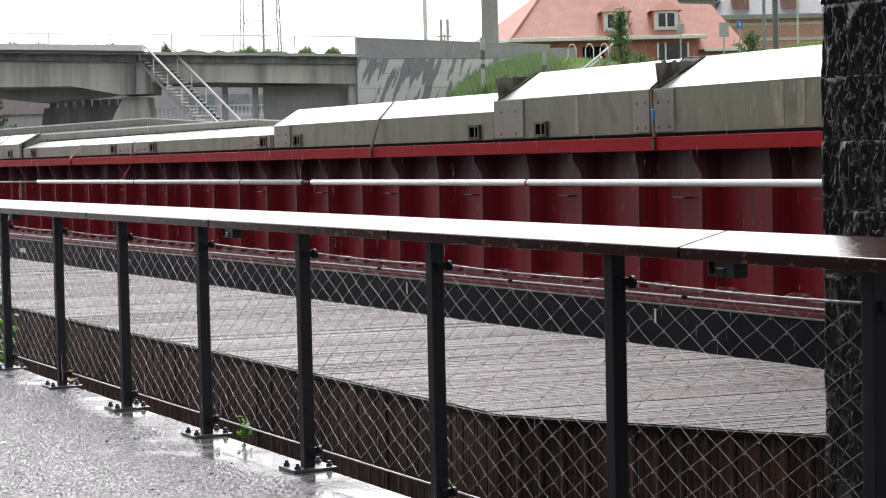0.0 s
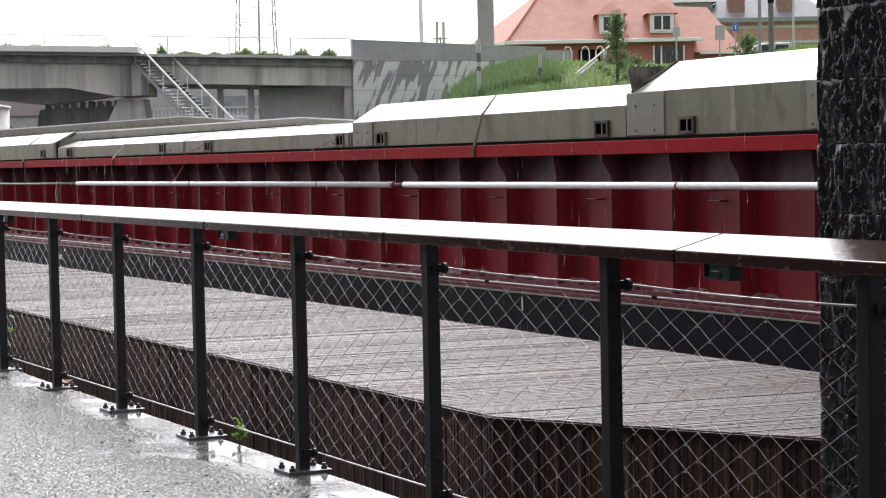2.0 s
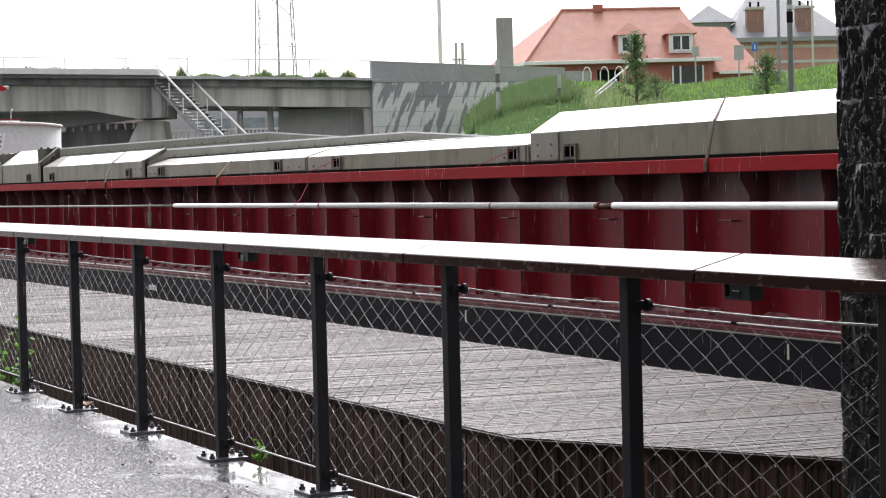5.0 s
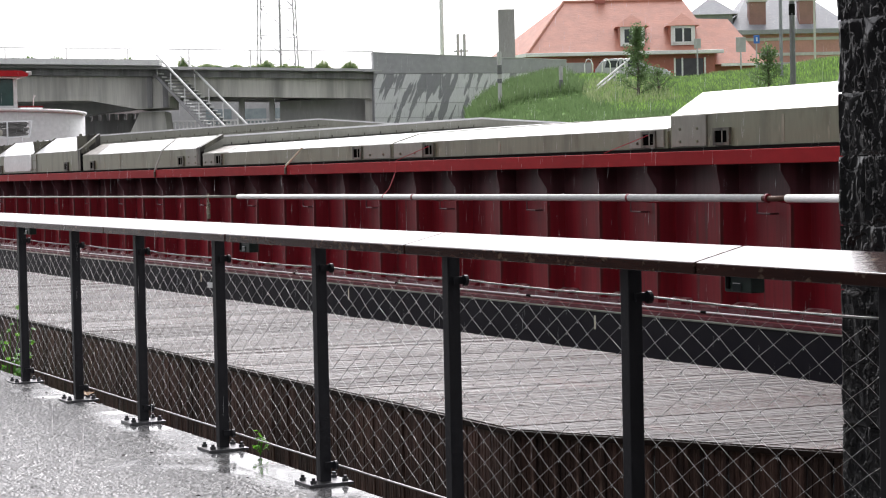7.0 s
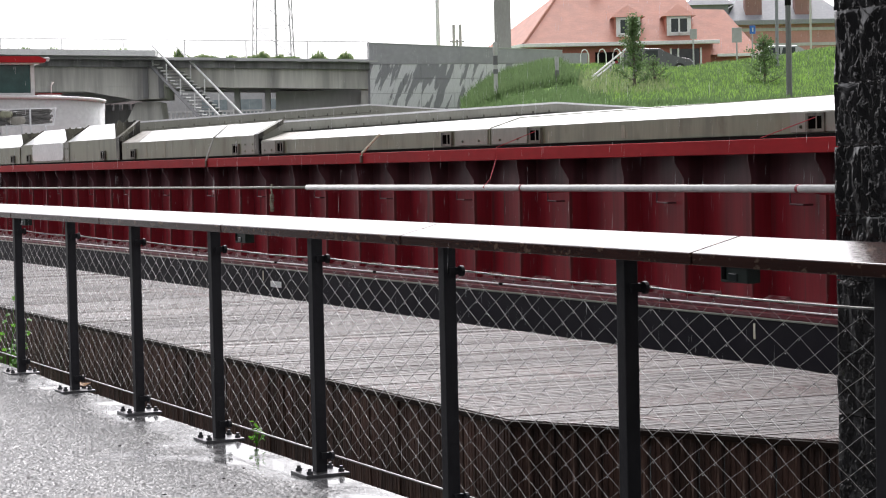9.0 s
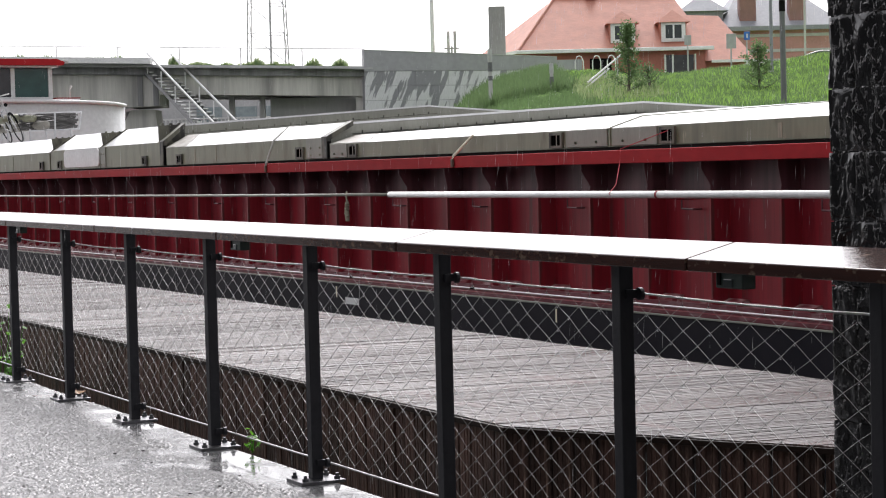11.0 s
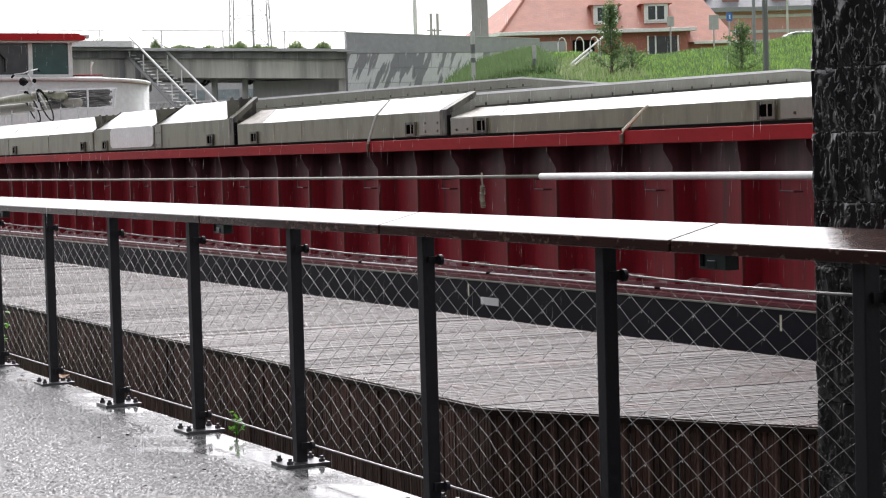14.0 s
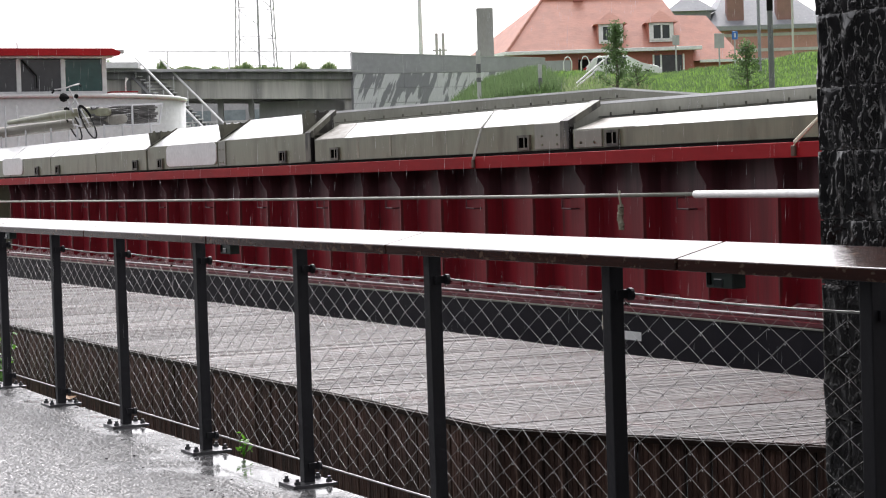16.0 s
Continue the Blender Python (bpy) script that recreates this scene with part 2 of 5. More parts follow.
def wet_film(m):
    """Rain stands between the grains: a mirror film broken by the stones, and whole in the puddles."""
    n, l = m.node_tree.nodes, m.node_tree.links
    p = n["Principled BSDF"]
    co = n.new("ShaderNodeTexCoord")
    def noise_node(scale, detail, stretch=(1, 1, 1)):
        mp = n.new("ShaderNodeMapping")
        mp.inputs["Scale"].default_value = stretch
        t = n.new("ShaderNodeTexNoise")
        t.inputs["Scale"].default_value, t.inputs["Detail"].default_value = scale, detail
        l.new(co.outputs["Object"], mp.inputs["Vector"])
        l.new(mp.outputs[0], t.inputs["Vector"])
        return t
    grain, relief = noise_node(85, 3), noise_node(240, 3)
    a = n.new("ShaderNodeMapRange")
    a.inputs["From Min"].default_value, a.inputs["From Max"].default_value = 0.47, 0.53
    a.inputs["To Min"].default_value, a.inputs["To Max"].default_value = 0.2, 0.85
    l.new(grain.outputs[0], a.inputs[0])
    c = n.new("ShaderNodeAttribute")              # where water stands, from the relief of the path
    c.attribute_name = "puddle"
    top = n.new("ShaderNodeMath")
    top.operation = "MAXIMUM"
    half = n.new("ShaderNodeMath")
    half.operation = "MULTIPLY"
    half.inputs[1].default_value = 0.85
    l.new(c.outputs["Fac"], half.inputs[0])
    l.new(a.outputs[0], top.inputs[0])
    l.new(half.outputs[0], top.inputs[1])
    l.new(top.outputs[0], p.inputs["Coat Weight"])
    wet = n.new("ShaderNodeMapRange")             # still water mirrors, the film on the grains scatters
    wet.inputs["To Min"].default_value, wet.inputs["To Max"].default_value = 0.1, 0.02
    l.new(c.outputs["Fac"], wet.inputs[0])
    l.new(wet.outputs[0], p.inputs["Coat Roughness"])
    p.inputs["Specular IOR Level"].default_value = 0.1
    rough = n.new("ShaderNodeMapRange")           # the stones stand out of the film, not out of the puddles
    rough.inputs["To Min"].default_value, rough.inputs["To Max"].default_value = 0.25, 0.01
    l.new(c.outputs["Fac"], rough.inputs[0])
    b = n.new("ShaderNodeBump")
    b.inputs["Distance"].default_value = 0.004
    l.new(rough.outputs[0], b.inputs["Strength"])
    l.new(relief.outputs[0], b.inputs["Height"])
    l.new(b.outputs[0], p.inputs["Coat Normal"])
    l.new(b.outputs[0], p.inputs["Normal"])


def speckle(m, scale, stretch, lo, hi, colour):
    """Worn specks in another colour, with a shape of their own."""
    n, l = m.node_tree.nodes, m.node_tree.links
    p = n["Principled BSDF"]
    was = p.inputs["Base Color"].links[0].from_socket
    co, mp, t, r, mix = (n.new(k) for k in ("ShaderNodeTexCoord", "ShaderNodeMapping", "ShaderNodeTexNoise", "ShaderNodeMapRange", "ShaderNodeMix"))
    mp.inputs["Scale"].default_value = stretch
    t.inputs["Scale"].default_value, t.inputs["Detail"].default_value = scale, 5.0
    r.inputs["From Min"].default_value, r.inputs["From Max"].default_value = lo, hi
    mix.data_type = "RGBA"
    mix.inputs[7].default_value = (*colour, 1)
    l.new(co.outputs["Object"], mp.inputs["Vector"])
    l.new(mp.outputs[0], t.inputs["Vector"])
    l.new(t.outputs[0], r.inputs[0])
    l.new(r.outputs[0], mix.inputs[0])
    l.new(was, mix.inputs[6])
    l.new(mix.outputs[2], p.inputs["Base Color"])


speckle(M["rail_wood"], 26, (0.8, 1, 1.4), 0.58, 0.67, (0.17, 0.11, 0.075))
speckle(M["hatch"], 2.2, (1.5, 1, 0.8), 0.55, 0.72, (0.13, 0.115, 0.07))
speckle(M["hatch"], 9, (2, 1, 0.3), 0.66, 0.72, (0.33, 0.31, 0.22))
speckle(M["deck_wood"], 26, (6, 0.16, 1), 0.56, 0.64, (0.02, 0.012, 0.01))
speckle(M["fascia_wood"], 9, (7, 7, 0.22), 0.58, 0.72, (0.28, 0.18, 0.145))
speckle(M["deck_wood"], 1.2, (0.5, 2.2, 1), 0.62, 0.72, (0.06, 0.014, 0.01))
speckle(M["red"], 3.0, (3, 3, 0.2), 0.6, 0.7, (0.12, 0.04, 0.04))


wet_film(M["asphalt"])


def chip(m, lo, hi):
    """Split stone: smooth faces with sharp raised chips."""
    n, l = m.node_tree.nodes, m.node_tree.links
    b = [q for q in n if q.type == "BUMP"][0]
    src = b.inputs["Height"].links[0].from_node
    src.inputs["Detail"].default_value = 4.0
    r = n.new("ShaderNodeMapRange")
    r.inputs["From Min"].default_value, r.inputs["From Max"].default_value = lo, hi
    l.new(src.outputs[0], r.inputs[0])
    l.new(r.outputs[0], b.inputs["Height"])


chip(M["stone"], 0.5, 0.56)
# the stains on the slab wall run down aslant
lean = [q for q in M["streaked"].node_tree.nodes if q.type == "MAPPING"][0]
lean.vector_type = "TEXTURE"
lean.inputs["Scale"].default_value = (1 / 2.4, 1, 1 / 0.38)
lean.inputs["Rotation"].default_value = (0, radians(20), 0)


# ---- building helpers ----
def link(name, bm, mat, parent=None, label="", smooth=False):
    me = bpy.data.meshes.new(name)
    bmesh.ops.recalc_face_normals(bm, faces=bm.faces)
    bm.to_mesh(me)
    bm.free()
    me.materials.append(mat)
    if smooth:
        for f in me.polygons:
            f.use_smooth = True
    ob = new(name, me)
    if parent:
        ob.parent = parent
    if label:
        ob["label"] = label
    return ob


def part(name, bm, mat, parent, label="", smooth=False):
    return link(name, bm, mat, parent, label, smooth)


def thing(name, label, category, at=(0, 0, 0), group="", kind=""):
    e = new(name)
    e.location = at
    return tagged(e, label, category, group, kind)


def box(bm, a, b, bevel=0.0):
    c, s = (Vector(a) + Vector(b)) / 2, Vector(b) - Vector(a)
    r = bmesh.ops.create_cube(bm, size=1, matrix=Matrix.Translation(c) @ Matrix.Diagonal((abs(s.x), abs(s.y), abs(s.z), 1)))
    if bevel:
        vs = set(r["verts"])
        es = [e for e in bm.edges if e.verts[0] in vs and e.verts[1] in vs]
        bmesh.ops.bevel(bm, geom=es, offset=bevel, segments=2, profile=0.5, affect="EDGES")
    return bm


def boxed(*ab, bevel=0.0):
    bm = bmesh.new()
    for a, b in ab:
        box(bm, a, b, bevel)
    return bm


def tube(bm, pts, r, sides=6, caps=True):
    """A round bar along a line of points; r may be one radius or one for each point."""
    pts = [Vector(q) for q in pts]
    rs = r if isinstance(r, (list, tuple)) else [r] * len(pts)
    rings = []
    for i, q in enumerate(pts):
        d = (pts[min(i + 1, len(pts) - 1)] - pts[max(i - 1, 0)]).normalized()
        u = d.cross(Vector((0, 0, 1)) if abs(d.z) < 0.9 else Vector((1, 0, 0))).normalized()
        v = d.cross(u)
        rings.append([bm.verts.new(q + rs[i] * (math.cos(k * math.tau / sides) * u + math.sin(k * math.tau / sides) * v)) for k in range(sides)])
    for a, b in zip(rings, rings[1:]):
        for k in range(sides):
            bm.faces.new((a[k], a[(k + 1) % sides], b[(k + 1) % sides], b[k]))
    if caps:
        bm.faces.new(rings[0][::-1])
        bm.faces.new(rings[-1])
    return bm


def prism(outline, lo, hi, axis=0):
    """An outline in two axes, drawn out from lo to hi along the third."""
    bm = bmesh.new()
    def put(v, q):
        c = [q[0], q[1]]
        c.insert(axis, v)
        return bm.verts.new(c)
    a, b = [put(lo, q) for q in outline], [put(hi, q) for q in outline]
    k = len(outline)
    for i in range(k):
        bm.faces.new((a[i], a[(i + 1) % k], b[(i + 1) % k], b[i]))
    bm.faces.new(a[::-1])
    bm.faces.new(b)
    return bm


YAW = radians(27.345)
SIDE, AHEAD = Vector((math.sin(YAW), math.cos(YAW), 0)), Vector((-math.cos(YAW), math.sin(YAW), 0))


def far(r, d, z=0.0):
    """A place across the canal: r metres to the side, d metres away."""
    return SIDE * r + AHEAD * d + Vector((0, 0, z))


# ---- ground, path, water ----
def sheet():
    """One ground sheet: quay land, the bed of the canal, the far bank and the land to the horizon."""
    ys = [(-900, -0.06), (3.0, -0.06), (3.62, -0.06), (3.66, -1.6), (8.2, -1.9), (8.6, -4.0), (32, -4.0), (34, 1.2), (44, 1.5), (900, 1.5), (2500, 2.0)]
    xs = [-2500, -600, -250, -120, -60, -30, 0, 40, 120, 800]
    bm = bmesh.new()
    grid = [[bm.verts.new((x, y, z)) for x in xs] for y, z in ys]
    for a, b in zip(grid, grid[1:]):
        for i in range(len(xs) - 1):
            bm.faces.new((a[i], a[i + 1], b[i + 1], b[i]))
    return tagged(link("ground", bm, M["soil"]), "dark earth of the canal banks", "ground", kind="structure")


def soft_field(rng, nx, ny, cell):
    """Smooth random heights on a grid, with bumps about that many cells wide."""
    kx, ky = nx // cell + 3, ny // cell + 3
    g = rng.standard_normal((ky, kx))
    fx, fy = np.arange(nx) / cell, np.arange(ny) / cell
    ix, iy = fx.astype(int), fy.astype(int)
    ux, uy = fx - ix, fy - iy
    ux, uy = ux * ux * (3 - 2 * ux), (uy * uy * (3 - 2 * uy))[:, None]
    top = g[iy][:, ix] * (1 - ux) + g[iy][:, ix + 1] * ux
    low = g[iy + 1][:, ix] * (1 - ux) + g[iy + 1][:, ix + 1] * ux
    return top * (1 - uy) + low * uy


def path():
    bm = boxed(((-120, -30, -0.05), (40, 3.585, -0.009)))
    whole = tagged(link("pavement", bm, M["asphalt"]), "wet rough asphalt path with shallow puddles", "path", kind="structure")
    # the stones of the surface stand up in relief; water lies flat between them and along the edge
    rng = np.random.default_rng(12)
    nx, ny, step = 1400, 320, 0.006
    xs, ys = -15.3 + step * np.arange(nx), 3.584 - step * np.arange(ny)[::-1]
    pool = soft_field(rng, nx, ny, 110) * 0.5 + soft_field(rng, nx, ny, 45) * 0.3 + soft_field(rng, nx, ny, 16) * 0.16
    pool += 1.15 * np.clip((ys - 3.1) / 0.3, 0, 1)[:, None] - 0.92
    wet = np.clip(pool / 0.7, 0, 1)
    stones = np.abs(rng.standard_normal((ny, nx))) * 0.003 + soft_field(rng, nx, ny, 2) * 0.0022
    z = -0.005 + np.maximum(stones, -0.002) * (1 - 0.97 * np.sqrt(wet)) + soft_field(rng, nx, ny, 150) * 0.0005
    gx, gy = np.meshgrid(xs, ys)
    me = bpy.data.meshes.new("path_surface")
    me.vertices.add(nx * ny)
    me.vertices.foreach_set("co", np.stack((gx, gy, z), -1).astype(np.float32).ravel())
    o = (np.arange(ny - 1)[:, None] * nx + np.arange(nx - 1)).ravel()
    quads = np.stack((o, o + 1, o + nx + 1, o + nx), -1).astype(np.int32)
    me.loops.add(quads.size)
    me.loops.foreach_set("vertex_index", quads.ravel())
    me.polygons.add(len(quads))
    me.polygons.foreach_set("loop_start", np.arange(0, quads.size, 4, dtype=np.int32))
    me.attributes.new("puddle", "FLOAT", "POINT").data.foreach_set("value", wet.astype(np.float32).ravel())
    me.update(calc_edges=True)
    me.materials.append(M["asphalt"])
    top = new("path_surface", me)
    top.parent = whole
    tagged(top, "rough wet asphalt surface with puddles", kind="stuff")
    return whole


def water():
    bm = boxed(((-900, 8.25, -1.3), (400, 33.2, -1.25)))
    return tagged(link("water", bm, M["water"]), "dark canal water pitted by rain", "water", kind="structure")


sheet(), path(), water()

# ---- the railing along the path ----
FENCE_Y, POST_X, POST_STEP, MESH_Y = 3.5204, -13.6088, 1.3448, 0.053


def rise(x):
    """The rail climbs a little along the path."""
    return 0.0024 * (-5.0 - x)


def railing():
    fence = thing("railing", "anthracite steel railing with wire mesh beside the wet path", "railing", (0, FENCE_Y, 0))
    post_mesh, plate_mesh, bolt_mesh, knob_mesh = None, None, None, None
    for k in range(-2, 10):
        x = POST_X + POST_STEP * k
        post = part("post", boxed(((-0.0275, -0.0275, 0.014), (0.0275, 0.0275, 1.122)), bevel=0.004), M["post"], fence) if k == -2 else new("post", post_mesh)
        post.parent, post.location, post_mesh = fence, (x, 0, -0.006), post.data
        plate = part("base_plate", boxed(((-0.095, -0.11, 0.0), (0.095, 0.11, 0.016)), bevel=0.003), M["steel"], post, "wet galvanised base plate") if k == -2 else new("base_plate", plate_mesh)
        plate.parent, plate_mesh = post, plate.data
        for bx, by in ((-0.065, -0.08), (0.065, -0.08), (-0.065, 0.08), (0.065, 0.08)):
            if bolt_mesh is None:
                bm = bmesh.new()
                bmesh.ops.create_cone(bm, cap_ends=True, segments=6, radius1=0.016, radius2=0.016, depth=0.014, matrix=Matrix.Translation((0, 0, 0.023)))
                bmesh.ops.create_cone(bm, cap_ends=True, segments=8, radius1=0.01, radius2=0.009, depth=0.014, matrix=Matrix.Translation((0, 0, 0.036)))
                bolt_mesh = part("bolt", bm, M["steel"], post).data
                bpy.data.objects["bolt"].location = (bx, by, 0)
            else:
                b = new("bolt", bolt_mesh)
                b.parent, b.location = post, (bx, by, 0)
        for z in (1.002 + rise(x), 0.091):
            if knob_mesh is None:
                bm = bmesh.new()
                bmesh.ops.create_cone(bm, cap_ends=True, segments=12, radius1=0.022, radius2=0.022, depth=0.014, matrix=Matrix.Translation((0.046, MESH_Y - 0.012, 0)) @ pose(0, 0, 0, 90, 0, 0))
                box(bm, (0.024, -0.006, -0.015), (0.04, MESH_Y - 0.01, 0.015))
                knob_mesh = part("cable_lug", bm, M["post"], post).data
                bpy.data.objects["cable_lug"].location = (0, 0, z)
            else:
                o = new("cable_lug", knob_mesh)
                o.parent, o.location = post, (0, 0, z)
    for k in range(-2, 9):
        x0, x1 = POST_X + POST_STEP * k + 0.04, POST_X + POST_STEP * (k + 1) + 0.04
        sag = lambda u: 4 * u * (1 - u)
        top = lambda u: 0.997 + rise(x0 + (x1 - x0) * u) - 0.008 * sag(u)
        low = lambda u: 0.085 - 0.001 * sag(u)
        span = lambda u, z: (x0 + (x1 - x0) * u, MESH_Y, z)
        part("bottom_cable", tube(bmesh.new(), [span(i / 10, low(i / 10)) for i in range(11)], 0.0045, 6), M["wire"], fence, smooth=True)
        bm = bmesh.new()                      # a laid rope of three strands where it can be told
        if k >= 3:
            for strand in range(3):
                pts = []
                for i in range(241):
                    u, a = i / 240, i * 1.05 + strand * math.tau / 3
                    pts.append(Vector(span(u, top(u))) + Vector((0, 0.0024 * math.cos(a), 0.0024 * math.sin(a))))
                tube(bm, pts, 0.0021, 4)
        else:
            tube(bm, [span(i / 10, top(i / 10)) for i in range(11)], 0.0042, 6)
        part("top_cable", bm, M["wire"], fence, smooth=True)
        # diamond mesh: two families of wires that touch at the knots
        bm, dots, drops = bmesh.new(), bmesh.new(), bmesh.new()
        def knot(g, j):
            u = 5.993 + 0.0548 * g
            peak = 0.971 + 0.0035 * (6 - u)
            return Vector((POST_X + POST_STEP * u + math.sin(g * 7.1 + j * 3.7) * 0.0022, MESH_Y + 0.003 * math.sin(g + j), peak + (0.1 - peak) * j / 20 + math.cos(g * 5.3 + j * 2.9) * 0.002))
        first, final = math.ceil((k - 5.993) / 0.0548), math.ceil((k + 1 - 5.993) / 0.0548)
        for sgn in (1, -1):
            for start in range(first - 21, final + 22):
                if start % 2:
                    continue
                line = [knot(start + sgn * j, j) + Vector((0, 0.0016 * sgn, 0)) for j in range(21) if first <= start + sgn * j <= final]
                if len(line) > 1:
                    tube(bm, line, 0.00066 if k >= 5 else 0.00085, 6, False)
        for g in range(first, final):
            for j in range(21):
                if (g + j) % 2 == 0:
                    q = knot(g, j)
                    if j == 0:
                        tube(bm, [q, (q.x, MESH_Y, top(max(0.0, (q.x - x0) / (x1 - x0))))], 0.0007, 4, False)
                    bmesh.ops.create_cone(dots, cap_ends=True, segments=5, radius1=0.002, radius2=0.002, depth=0.006, matrix=Matrix.Translation(q))
                    if k >= 2 and (g * 5 + j * 3 + k) % 7 < 3:
                        bmesh.ops.create_icosphere(drops, subdivisions=1, radius=0.0022, matrix=Matrix.Translation(q - Vector((0, 0.002, 0.0066))))
        panel = part("mesh_panel", bm, M["wire"], fence, "stainless diamond wire mesh hung with raindrops", True)
        tagged(part("crimp_metal", dots, M["post"], panel, "small dark crimp sleeves"), kind="stuff")
        if k >= 2:
            tagged(part("hanging_water", drops, M["rain"], panel, "hanging raindrops coloured white for their sky glints", True), kind="stuff")
        else:
            drops.free()
    # hardwood rail in lengths, tilted towards the path
    first = None
    for k in range(-5, 4):
        a, b = -5.018 + 2.1 * k, -5.018 + 2.1 * (k + 1) - 0.011
        fy, by = 3.43 - FENCE_Y, 3.619 - FENCE_Y
        bm = prism([(fy, 1.096), (fy, 1.136), (by, 1.182), (by, 1.142)], a, b)
        for v in bm.verts:
            v.co.z += rise(v.co.x)
        bmesh.ops.bevel(bm, geom=bm.edges[:], offset=0.004, segments=2, profile=0.5, affect="EDGES")
        part("handrail_board", bm, M["rail_wood"], fence, "wet brown hardwood handrail board")
    return fence


railing()


def rail_lamp(x):
    e = thing("rail_lamp", "small dark green lamp box under the handrail", "lamp", (x, 3.465, 1.05 + rise(x)), "lamps under the handrail")
    part("housing", boxed(((0, -0.025, 0.0), (0.14, 0.025, 0.056)), bevel=0.004), M["lamp_green"], e)
    part("lens", boxed(((0.045, -0.029, 0.004), (0.09, 0.0, 0.03)), bevel=0.003), M["glass"], e)
    part("wire_clip", boxed(((0.01, -0.029, 0.01), (0.03, 0.0, 0.05)), bevel=0.003), M["grime"], e)


for lx in (-9.05, -4.88, -13.22):
    rail_lamp(lx)


# ---- the timber deck beyond the railing ----
def deck():
    d = thing("timber_deck", "wet brown timber jetty deck with a boarded front", "deck")
    u = Vector((0.14, 0.99, 0)).normalized()          # the way the planks run
    v = Vector((u.y, -u.x, 0))
    corner, right = Vector((-9.353, 5.16, 0)), Vector((-4.4, 7.9, 0))
    poly = [Vector((-60, 5.16, 0)), corner, right, Vector((-4.4, 7.95, 0)), Vector((-60, 7.95, 0))]
    def clip(pl, n, c, keep):
        out = []
        for i, a in enumerate(pl):
            b = pl[(i + 1) % len(pl)]
            da, db = (a.dot(n) - c) * keep, (b.dot(n) - c) * keep
            if da >= 0:
                out.append(a)
            if da * db < 0:
                out.append(a + (b - a) * (da / (da - db)))
        return out
    rest = bmesh.new()
    lo, hi = min(q.dot(v) for q in poly), max(q.dot(v) for q in poly)
    pitch, count = 0.145, 0
    k = 0
    while hi - k * pitch > lo:
        c1 = hi - k * pitch
        c0 = c1 - pitch + 0.008
        k += 1
        strip = clip(clip(poly, v, c0, 1), v, c1, -1)
        if len(strip) < 3:
            continue
        bm = bmesh.new() if count < 200 else rest
        dz = random.uniform(-0.0015, 0.0015)
        ribs = 5 if count < 200 else 1
        wide = (c1 - c0) / ribs
        for g in range(ribs):
            rib = clip(clip(strip, v, c0 + wide * g + (0.0045 if ribs > 1 else 0), 1), v, c0 + wide * (g + 1) - (0.0045 if ribs > 1 else 0), -1)
            if len(rib) < 3:
                continue
            lift = dz + random.uniform(-0.0014, 0.0014)
            a = [bm.verts.new((q.x, q.y, lift)) for q in rib]
            b = [bm.verts.new((q.x, q.y, -0.03)) for q in rib]
            bm.faces.new(a)
            for i in range(len(a)):
                bm.faces.new((a[i], b[i], b[(i + 1) % len(a)], a[(i + 1) % len(a)]))
        if bm is not rest:
            part("plank", bm, M["deck_wood"], d)
        count += 1
    tagged(part("far_planks", rest, M["deck_wood"], d), kind="stuff")
    bm = bmesh.new()
    box(bm, (-60, 5.3, -0.12), (-9.4, 7.9, -0.04))
    bm2 = prism([(-9.4, 5.3), (-4.7, 7.9), (-9.4, 7.9)], -0.12, -0.04, 2)
    part("subframe", bm, M["grime"], d)
    part("subframe", bm2, M["grime"], d)
    # boarded front: overlapping upright boards below the deck's edge
    ex = (right - corner).normalized()
    shared = {}
    for line, (o, way, length) in enumerate(((corner, Vector((-1, 0, 0)), 26.0), (corner, ex, 5.4))):
        nrm = Vector((way.y, -way.x, 0))
        if nrm.y > 0:
            nrm = -nrm
        ang = math.atan2(way.y, way.x)
        for i in range(int(length / 0.145)):
            kind = (i * 7 + line) % 3
            if kind not in shared:
                bm = bmesh.new()
                for gx in range(4):        # grooved face
                    box(bm, (gx * 0.034, -0.011 - 0.001 * ((gx + kind) % 3), -1.5), (gx * 0.034 + 0.027, 0.011 + 0.001 * ((gx + kind) % 3), -0.04))
                box(bm, (0.001, -0.006, -1.5), (0.134, 0.006, -0.042))
                ob = part("front_board", bm, M["fascia_wood"], d)
                shared[kind] = ob.data
            else:
                ob = new("front_board", shared[kind])
                ob.parent = d
            q = o + way * (i * 0.145 + 0.005) - nrm * 0.02 + nrm * random.uniform(0, 0.012)
            ob.matrix_basis = Matrix.Translation(q) @ Matrix.Rotation(ang, 4, "Z")
    bm = boxed(((-60, 5.14, -0.038), (corner.x, 5.19, -0.008)))
    part("edge_beam", bm, M["fascia_dark"], d)
    bm = boxed(((0, -0.02, -0.038), (5.6, 0.03, -0.008)))
    e = part("edge_beam", bm, M["fascia_dark"], d)
    e.matrix_basis = Matrix.Translation(corner) @ Matrix.Rotation(math.atan2(ex.y, ex.x), 4, "Z")


deck()


